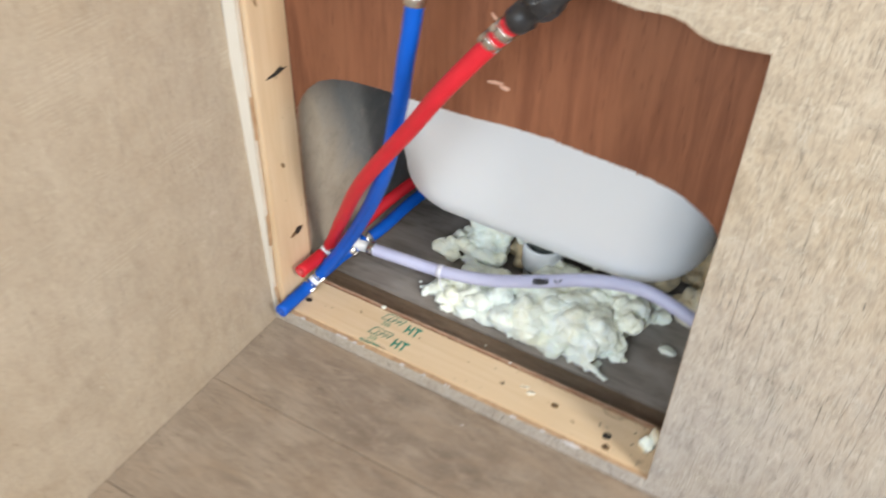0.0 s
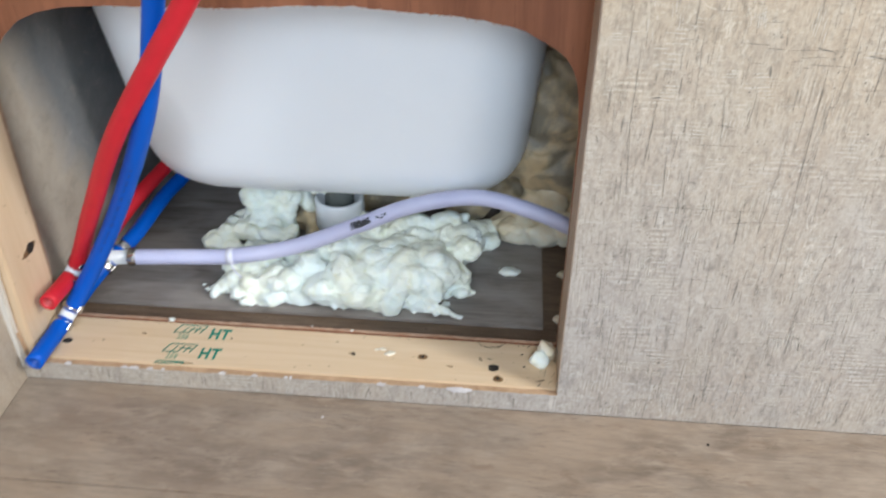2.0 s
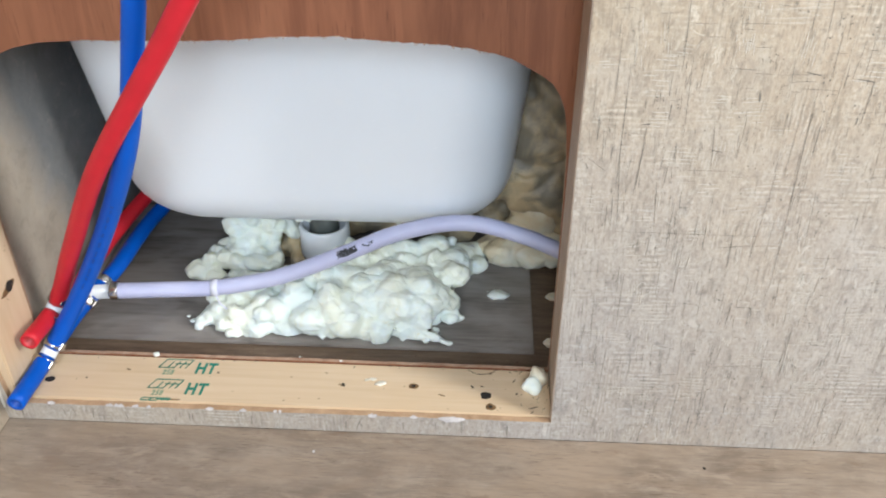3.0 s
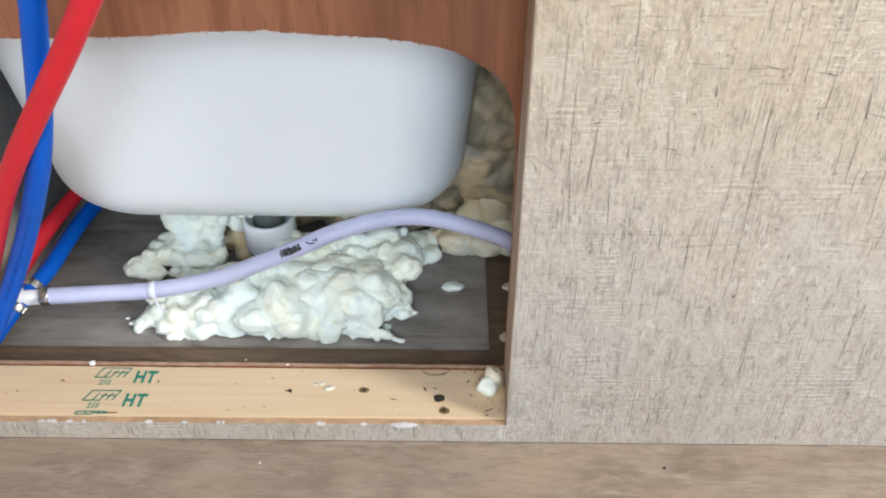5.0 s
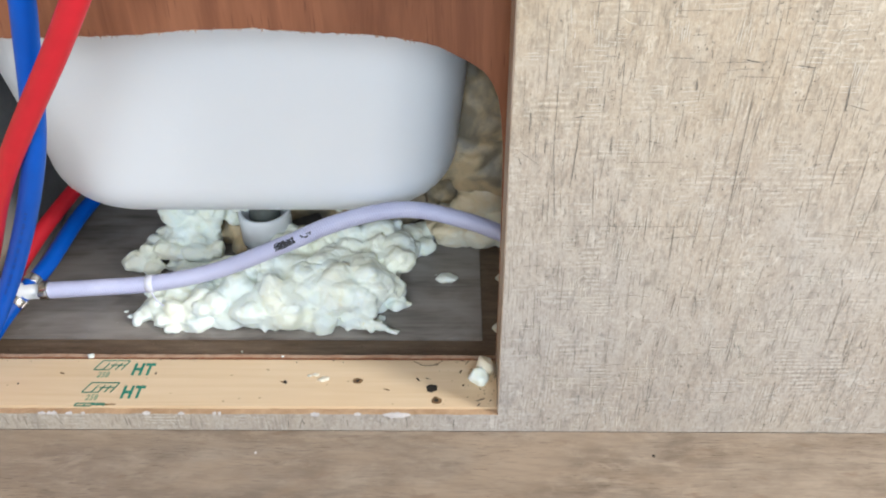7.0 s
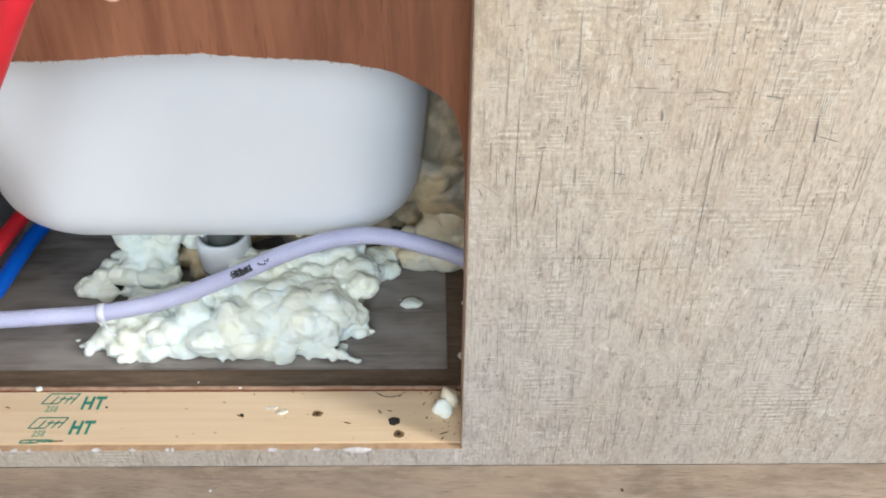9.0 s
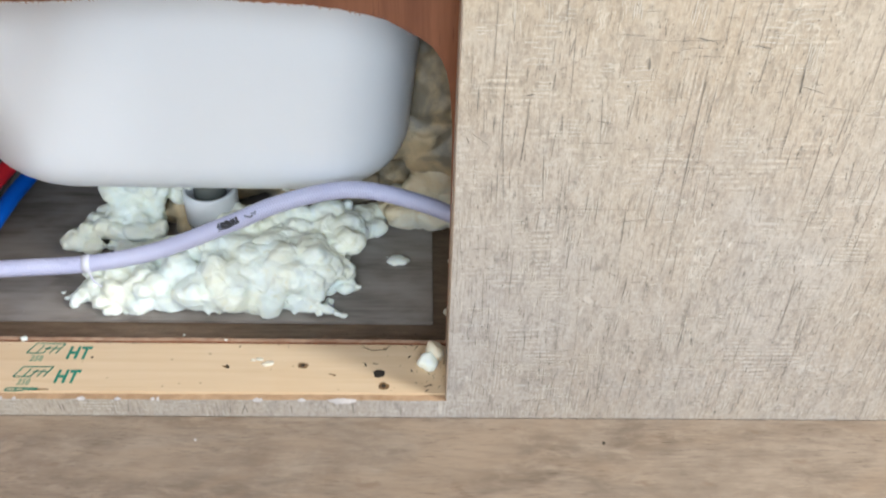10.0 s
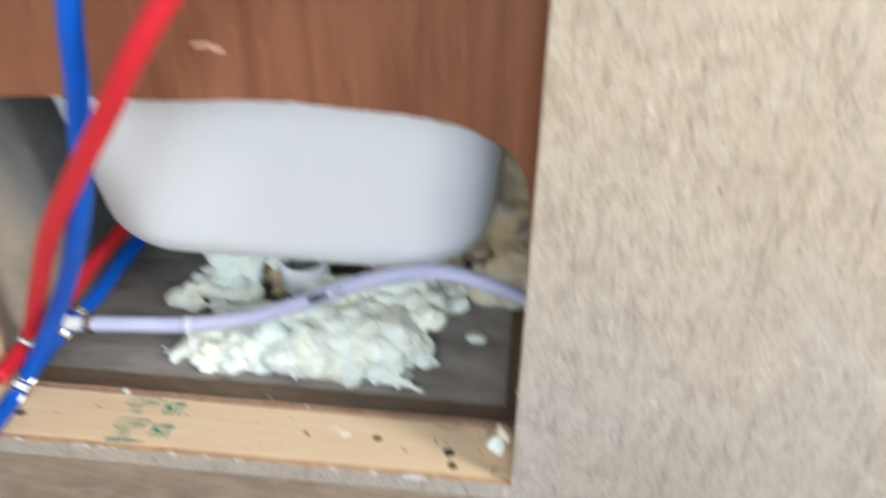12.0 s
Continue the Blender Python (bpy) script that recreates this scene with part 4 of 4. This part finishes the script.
rnd = random.Random(8)
fr = frames_along(hose_line)
bm = bmesh.new()
for k in range(230):
    i = rnd.choice([i for i, f in enumerate(fr) if 0.056 < f[0].x < 0.0705]) if k < 215 else rnd.choice([i for i, f in enumerate(fr) if 0.080 < f[0].x < 0.086])
    c, t, s, u = fr[i]
    view = Vector((0.13, -0.60, 0.45)).normalized()
    out = (view - view.dot(t) * t).normalized()
    side = t.cross(out)
    a = rnd.uniform(-0.45, 0.35) if k < 215 else rnd.uniform(-0.2, 0.2)
    n = math.cos(a) * out + math.sin(a) * side
    q, w = c + n * (RH + 0.0002) + t * rnd.uniform(-0.0035, 0.0035), n.cross(t)
    l, b = rnd.uniform(0.0003, 0.0010), rnd.uniform(0.0003, 0.0009)
    bm.faces.new([bm.verts.new(q + t * x * l + w * y * b) for x, y in ((-1, -1), (1, -0.6), (1, 1), (-0.7, 1))])
tagged(part("print", bm, INK, hose), "smudged black printed marks", kind="stuff")


# ---------------------------------------------------------------- expanding foam
def foam(name, label, blobs, material, voxel=0.0017, rough=0.0022, seed=0, clipz=0.0060, smooth=3):
    """Overlapping lumps of (x, y, z, rx, ry, rz) melted into one knobbly mass that rests on the floor."""
    rnd = random.Random(seed)
    bm = bmesh.new()
    for x, y, z, rx, ry, rz in blobs:
        made = bmesh.ops.create_icosphere(bm, subdivisions=3, radius=1.0)["verts"]
        spin = Euler((rnd.uniform(-0.4, 0.4), rnd.uniform(-0.4, 0.4), rnd.uniform(-0.6, 0.6))).to_matrix()
        off = Vector((rnd.uniform(-9, 9), rnd.uniform(-9, 9), rnd.uniform(-9, 9)))
        for v in made:
            d = 1 + 0.22 * noise.noise(v.co * 1.5 + off) + 0.10 * noise.noise(v.co * 3.7 + off)
            q = spin @ Vector((v.co.x * rx * d, v.co.y * ry * d, v.co.z * rz * d))
            v.co = Vector((x, y, z)) + q
            v.co.z = max(v.co.z, clipz)
    ob = part(name, bm, material, None, "", True)
    ob.name = name
    tagged(ob, label, "foam")
    r = ob.modifiers.new("melt", "REMESH")
    r.mode, r.voxel_size, r.use_smooth_shade = "VOXEL", voxel, True
    s = ob.modifiers.new("soften", "SMOOTH")
    s.iterations, s.factor = smooth, 0.5
    tex = bpy.data.textures.new(name, "CLOUDS")
    tex.noise_scale, tex.noise_depth = 0.022, 1
    dsp = ob.modifiers.new("lumps", "DISPLACE")
    dsp.texture, dsp.strength, dsp.mid_level, dsp.texture_coords = tex, rough * 0.8, 0.5, "GLOBAL"
    fold = bpy.data.textures.new(name, "VORONOI")
    fold.noise_scale = 0.021
    crease = ob.modifiers.new("folds", "DISPLACE")
    crease.texture, crease.strength, crease.mid_level, crease.texture_coords = fold, -rough * 2.6, 0.42, "GLOBAL"
    grit = bpy.data.textures.new(name, "CLOUDS")
    grit.noise_scale, grit.noise_depth = 0.0055, 2
    fine = ob.modifiers.new("grit", "DISPLACE")
    fine.texture, fine.strength, fine.mid_level, fine.texture_coords = grit, 0.0005, 0.5, "GLOBAL"
    return ob


def heap(seed, n, region, height, size):
    """Random lumps over a region: region(u, v) gives the plan, height(x, y) the top."""
    rnd = random.Random(seed)
    out = []
    for _ in range(n):
        x, y = region(rnd.random(), rnd.random())
        h = height(x, y)
        r = rnd.uniform(*size)
        z = 0.006 + max(0.0, h - r * 0.5) * rnd.uniform(0.35, 1.0)
        out.append((x, y, z, r * rnd.uniform(0.9, 1.5), r * rnd.uniform(0.8, 1.2), r * rnd.uniform(0.65, 1.0)))
    return out


# the front heap: low and broken towards one end, high and lumpy towards the other
main = heap(3, 30, lambda u, v: (0.045 + 0.098 * u, 0.126 + 0.085 * v), lambda x, y: 0.030 + 0.016 * math.sin((y - 0.11) * 30), (0.014, 0.023))
main += heap(4, 18, lambda u, v: (-0.068 + 0.12 * u, 0.130 + 0.045 * v), lambda x, y: 0.020 + 0.010 * (x + 0.07) / 0.12, (0.009, 0.014))
main += heap(5, 14, lambda u, v: (-0.06 + 0.20 * u, 0.120 + 0.01 * v), lambda x, y: 0.012, (0.006, 0.010))
main += [(x, y, 0.012, 0.020, 0.018, h) for x, y, h in ((-0.062, 0.142, 0.012), (-0.045, 0.150, 0.014), (-0.02, 0.146, 0.016), (0.005, 0.146, 0.018), (0.03, 0.150, 0.020), (0.055, 0.150, 0.026), (0.08, 0.145, 0.026), (0.105, 0.145, 0.026), (0.13, 0.150, 0.022), (0.06, 0.180, 0.034), (0.09, 0.185, 0.038), (0.12, 0.185, 0.034), (0.07, 0.205, 0.03), (0.11, 0.21, 0.03))]
main += [(-0.073, 0.131, 0.011, 0.012, 0.010, 0.008), (-0.050, 0.122, 0.010, 0.016, 0.009, 0.007), (-0.022, 0.119, 0.010, 0.018, 0.010, 0.008), (0.006, 0.118, 0.011, 0.018, 0.010, 0.010), (0.032, 0.120, 0.012, 0.018, 0.012, 0.012), (0.060, 0.118, 0.014, 0.018, 0.012, 0.015), (0.085, 0.116, 0.013, 0.018, 0.012, 0.014), (0.115, 0.122, 0.014, 0.018, 0.013, 0.014), (0.02, 0.135, 0.018, 0.026, 0.016, 0.016), (-0.02, 0.135, 0.016, 0.024, 0.014, 0.014)]
main += [(-0.032, 0.119, 0.011, 0.015, 0.009, 0.008), (-0.040, 0.124, 0.012, 0.012, 0.010, 0.009), (-0.055, 0.121, 0.010, 0.012, 0.008, 0.007), (-0.058, 0.128, 0.011, 0.010, 0.010, 0.008)]
main += [(0.148, 0.150, 0.020, 0.013, 0.012, 0.009), (0.153, 0.140, 0.014, 0.009, 0.007, 0.006), (0.162, 0.141, 0.012, 0.005, 0.003, 0.003), (0.148, 0.178, 0.022, 0.010, 0.012, 0.012),
         (0.140, 0.114, 0.010, 0.012, 0.0045, 0.0035), (0.151, 0.1085, 0.009, 0.007, 0.0035, 0.003), (0.087, 0.110, 0.010, 0.008, 0.007, 0.006), (0.046, 0.113, 0.010, 0.005, 0.007, 0.006)]
# rounded lobes over the heap's top
rnd = random.Random(41)
for i in range(11):
    for j in range(5):
        x, y = -0.064 + 0.0212 * i + rnd.uniform(-0.007, 0.007), 0.124 + 0.0205 * j + rnd.uniform(-0.006, 0.006)
        if x < 0.03 and y > 0.165 or x > 0.135 and y < 0.132 or x < -0.05 and y < 0.126:
            continue
        lift = min(1.0, max(0.0, (x + 0.07) / 0.11))
        top = 0.019 + 0.008 * lift + (0.009 + 0.013 * lift) * math.sin(min(1.0, (y - 0.112) / 0.06) * 1.57)
        r = rnd.uniform(0.010, 0.0165) * (0.72 + 0.36 * lift)
        main.append((x, y, max(0.010, top - r * 0.6 + rnd.uniform(-0.003, 0.005)), r * rnd.uniform(0.85, 1.4), r * rnd.uniform(0.8, 1.2), r * rnd.uniform(0.7, 1.0)))
rnd = random.Random(77)
for _ in range(30):
    x = rnd.uniform(-0.085, 0.16)
    main.append((x, 0.1145 + rnd.uniform(-0.004, 0.010) + (0.012 if x < -0.06 else 0) + (0.02 if x > 0.15 else 0), 0.0085, rnd.uniform(0.003, 0.008), rnd.uniform(0.004, 0.008), rnd.uniform(0.003, 0.006)))
foam("spray_foam", "pale cream expanding foam in knobbly lumps on the vinyl floor", [(x, y - 0.003, z, rx, ry, rz) for x, y, z, rx, ry, rz in main], FOAM, 0.0010, 0.0026, 11, smooth=2)

left = [(-0.101, 0.192, 0.018, 0.0125, 0.011, 0.0115), (-0.088, 0.198, 0.026, 0.0095, 0.009, 0.009), (-0.074, 0.199, 0.029, 0.010, 0.009, 0.009), (-0.060, 0.196, 0.025, 0.017, 0.010, 0.009), (-0.038, 0.194, 0.027, 0.017, 0.009, 0.0085),
        (-0.022, 0.198, 0.028, 0.010, 0.009, 0.010), (-0.085, 0.190, 0.013, 0.018, 0.008, 0.008), (-0.055, 0.190, 0.012, 0.020, 0.008, 0.008), (-0.030, 0.190, 0.014, 0.016, 0.008, 0.009)]
left += heap(6, 16, lambda u, v: (-0.085 + 0.065 * u, 0.203 + 0.025 * v), lambda x, y: 0.030, (0.009, 0.013))
# the column that climbs to the tank
rnd = random.Random(52)
for k in range(9):
    z = 0.026 + 0.0076 * k
    for side in (-1, 0, 1):
        w = 0.021 - 0.0002 * k
        r = rnd.uniform(0.010, 0.0165)
        left.append((-0.047 + side * w * rnd.uniform(0.5, 0.95), 0.217 + 0.0032 * k + 0.004 * abs(side) + rnd.uniform(-0.004, 0.003), z + rnd.uniform(-0.003, 0.003), r * rnd.uniform(0.9, 1.3), r, r * rnd.uniform(0.6, 0.9)))
left += [(-0.076, 0.246, 0.083, 0.010, 0.008, 0.006), (-0.012, 0.238, 0.040, 0.010, 0.011, 0.018)]
foam("spray_foam", "pale cream expanding foam climbing to the underside of the tank", left, FOAM, 0.0010, 0.0024, 12, smooth=2)

right = heap(7, 16, lambda u, v: (0.130 + 0.05 * u, 0.215 + 0.035 * v), lambda x, y: 0.022, (0.009, 0.014))
right += [(0.180, 0.2385, 0.0125, 0.0058, 0.0075, 0.0065), (0.165, 0.232, 0.014, 0.011, 0.012, 0.009)]
foam("spray_foam", "pale cream expanding foam lumps behind the hose", right, FOAM, 0.0011, 0.0018, 13, smooth=3)

lump = heap(17, 14, lambda u, v: (0.190 + 0.065 * u, 0.232 + 0.03 * v), lambda x, y: 0.030, (0.011, 0.017))
lump += [(0.205, 0.232, 0.022, 0.020, 0.014, 0.015), (0.232, 0.232, 0.020, 0.022, 0.014, 0.014), (0.250, 0.236, 0.026, 0.018, 0.014, 0.018)]
lump += [(0.222, 0.248, 0.045, 0.022, 0.014, 0.018), (0.240, 0.246, 0.060, 0.020, 0.014, 0.022), (0.218, 0.250, 0.068, 0.013, 0.012, 0.016), (0.246, 0.250, 0.088, 0.016, 0.012, 0.018)]
foam("spray_foam", "cream and tan foam lump where the hose leaves the cavity", lump, TANFOAM, 0.0013, 0.0018, 19, smooth=4)
aged = heap(9, 12, lambda u, v: (0.20 + 0.07 * u, 0.262 + 0.03 * v), lambda x, y: 0.05, (0.012, 0.02))
aged += heap(10, 40, lambda u, v: (0.215 + 0.07 * u, 0.26 + 0.07 * v), lambda x, y: 0.20, (0.026, 0.042))
aged += heap(14, 22, lambda u, v: (0.05 + 0.20 * u, 0.29 + 0.03 * v), lambda x, y: 0.06, (0.014, 0.022))
aged += heap(16, 10, lambda u, v: (-0.018 + 0.02 * u, 0.222 + 0.03 * v), lambda x, y: 0.026, (0.009, 0.014))
aged += heap(15, 26, lambda u, v: (-0.012 + 0.17 * u, 0.262 + 0.03 * v), lambda x, y: 0.055, (0.012, 0.02))
aged += [(0.255, 0.262, 0.03 + 0.022 * k, 0.030, 0.024, 0.024) for k in range(9)]
foam("insulation_foam", "yellowed old expanding foam packed beside the tank", aged, OLDFOAM, 0.0020, 0.0022, 14, smooth=5)


def crumb(place, r, seed, label="small loose crumb of cream foam on the floor", tone=FOAM):
    rnd = random.Random(seed)
    bm = bmesh.new()
    bmesh.ops.create_icosphere(bm, subdivisions=3, radius=1)
    for v in bm.verts:
        d = 1 + 0.40 * noise.noise(v.co * 1.1 + Vector((seed, seed * 2, 0))) + 0.12 * noise.noise(v.co * 3.3 + Vector((seed, seed * 2, 0)))
        v.co = Vector((v.co.x * r[0] * d, v.co.y * r[1] * d, max(v.co.z * r[2] * d, -r[2] * 0.6)))
    ob = part("foam_crumb", bm, tone, None, "", True)
    ob.location = Vector(place) + Vector((0, 0, r[2] * 0.6))
    ob.rotation_euler = (0, 0, rnd.uniform(-0.3, 0.3))
    return tagged(ob, label, "debris", "foam crumbs")


crumb((0.199, 0.180, 0.0061), (0.0098, 0.0062, 0.0035), 1)
crumb((0.2310, 0.045, TOPZ), (0.0072, 0.0085, 0.0095), 2, "yellowish lump of foam in the corner of the sill", TANFOAM)
crumb((0.2260, 0.0355, TOPZ), (0.0085, 0.0070, 0.0075), 3, "lump of cream foam in the corner of the sill")
for k, (x, y, z, r) in enumerate(((0.2465, 0.114, 0.003, 0.0065), (0.2515, 0.184, 0.003, 0.0065), (-0.088, 0.126, 0.0061, 0.0035), (-0.080, 0.120, 0.0061, 0.0045), (-0.095, 0.133, 0.0061, 0.002),
                                 (0.092, 0.041, TOPZ, 0.0022), (0.099, 0.036, TOPZ, 0.0036), (0.087, 0.040, TOPZ, 0.0016), (-0.099, 0.0595, 0.022, 0.0030), (0.062, 0.0605, 0.022, 0.0012), (0.02, 0.085, 0.003, 0.001), (0.188, 0.187, 0.0061, 0.0009))):
    flat = z == TOPZ
    crumb((x, y, z), (r * (1.3 if flat else 1), r * 0.8, r * (0.25 if flat else 0.55)), 20 + k, tone=TANFOAM if flat or x > 0.23 else FOAM)
for k, (x, y, z, r) in enumerate(((0.012, 0.170, 0.0975, 0.0032), (0.020, 0.170, 0.0970, 0.0024), (0.104, 0.168, 0.0985, 0.0028))):
    crumb((x, y, z - r), (r * 1.2, r, r), 50 + k, "scrap of foam stuck under the tank edge")

# dirt, torn paper and hairs on the sill and the board's lower edge
rnd = random.Random(21)
bm = bmesh.new()
for _ in range(95):
    u = rnd.random()
    if u < 0.45:
        x, y, z = 0.24 - abs(rnd.gauss(0, 0.022)), rnd.uniform(0.008, 0.057), TOPZ
    elif u < 0.7:
        x, y, z = rnd.uniform(-0.19, 0.235), 0.0565 + rnd.uniform(-0.002, 0.002), TOPZ
    else:
        x, y, z = rnd.uniform(-0.19, 0.235), rnd.uniform(0.066, 0.095), 0.0031
    r, a = rnd.uniform(0.0002, 0.0008), rnd.uniform(0, 6)
    l = r * rnd.choice((1, 1, 1.6, 3.5))
    d, e = Vector((math.cos(a), math.sin(a), 0)) * l, Vector((-math.sin(a), math.cos(a), 0)) * r * 0.7
    c = Vector((x, y, z + 0.0004))
    top = bm.verts.new(c + Vector((0, 0, r * 0.6)))
    vs = [bm.verts.new(c + q) for q in (d, e, -d, -e)]
    for k in range(4):
        bm.faces.new((vs[k], vs[(k + 1) % 4], top))
tagged(part("dirt", bm, DARK), "dark specks of dirt on the sill and subfloor", "dirt", kind="stuff")
hair = thing("hair_strand", "thin dark curled fibre on the sill", "debris")
part("strand", tube(catmull([(0.172, 0.0565, 0.0212), (0.180, 0.0515, 0.0214), (0.190, 0.0525, 0.0214), (0.196, 0.057, 0.0214)], 6), 0.00025, 5), DARK, hair)


def torn(x0, x1, drop, seed, n=10):
    """A tag of torn white facing on the lower edge of the opening."""
    rnd = random.Random(seed)
    bm = bmesh.new()
    up = [bm.verts.new((x0 + (x1 - x0) * k / n, -0.0006, OPEN_B + rnd.uniform(-0.0004, 0.0006))) for k in range(n + 1)]
    dn = [bm.verts.new((v.co.x, -0.0010, OPEN_B - drop * math.sin(math.pi * k / n) ** 0.7 * rnd.uniform(0.5, 1.1) - 0.0003)) for k, v in enumerate(up)]
    bk = [bm.verts.new((v.co.x + rnd.uniform(-0.001, 0.001), (0.0004 + rnd.uniform(0, 0.0016)) * math.sin(math.pi * (k + 0.2) / (n + 0.4)), OPEN_B + 0.0007)) for k, v in enumerate(up)]
    for k in range(n):
        bm.faces.new((up[k], up[k + 1], dn[k + 1], dn[k]))
        bm.faces.new((bk[k], bk[k + 1], up[k + 1], up[k]))
    return part("torn_facing", bm, TORN, wall_front, "torn white paper facing")


torn(0.150, 0.171, 0.0042, 1, 16)
for k in range(12):
    x = rnd.uniform(-0.19, 0.22)
    torn(x, x + rnd.uniform(0.0015, 0.006), rnd.uniform(0.0003, 0.0008), 40 + k, 8)
torn(0.093, 0.100, 0.0018, 2, 8)
# pale torn ply along the upright edge beside the stud
bm = box((-0.2200, -0.0010, 0.012), (-0.2032, 0.0045, 0.482), 0.0012, 0.0004, 5)
for v in bm.verts:
    v.co.x -= max(0.0, 0.17 - v.co.z) * 0.022 * (v.co.x + 0.2215) / 0.0185
part("torn_strip", bm, STRIP, wall_front, "whitish torn edge strip")

# dents in the floor
for x, y in ((0.360, -0.024), (0.051, -0.023)):
    d = thing("floor_nick", "tiny dark nick in the vinyl plank", "mark")
    part("dent", disc_on((x, y, 0.0), (0, 0, 1), 0.0011, 0.0014, 0, 0.0004, 8, 3), DARK if x > 0.2 else TORN, d)

# ---------------------------------------------------------------- floor planks, last
rows = [(-0.0002, -0.1068)] + [(-0.1074 - 0.152 * k, -0.1074 - 0.152 * (k + 1) + 0.0006) for k in range(13)]
for k, (ya, yb) in enumerate(rows):
    x = X0 + 0.0001
    ends = [X1] if k == 0 else [0.75 - 0.31 * (k % 3), X1]
    for xe in ends:
        bm = box((x, max(yb, Y0), -0.0126), (xe - 0.0005, ya, 0.0), 0.0004)
        part("plank", bm, PLANK, floor)
        x = xe
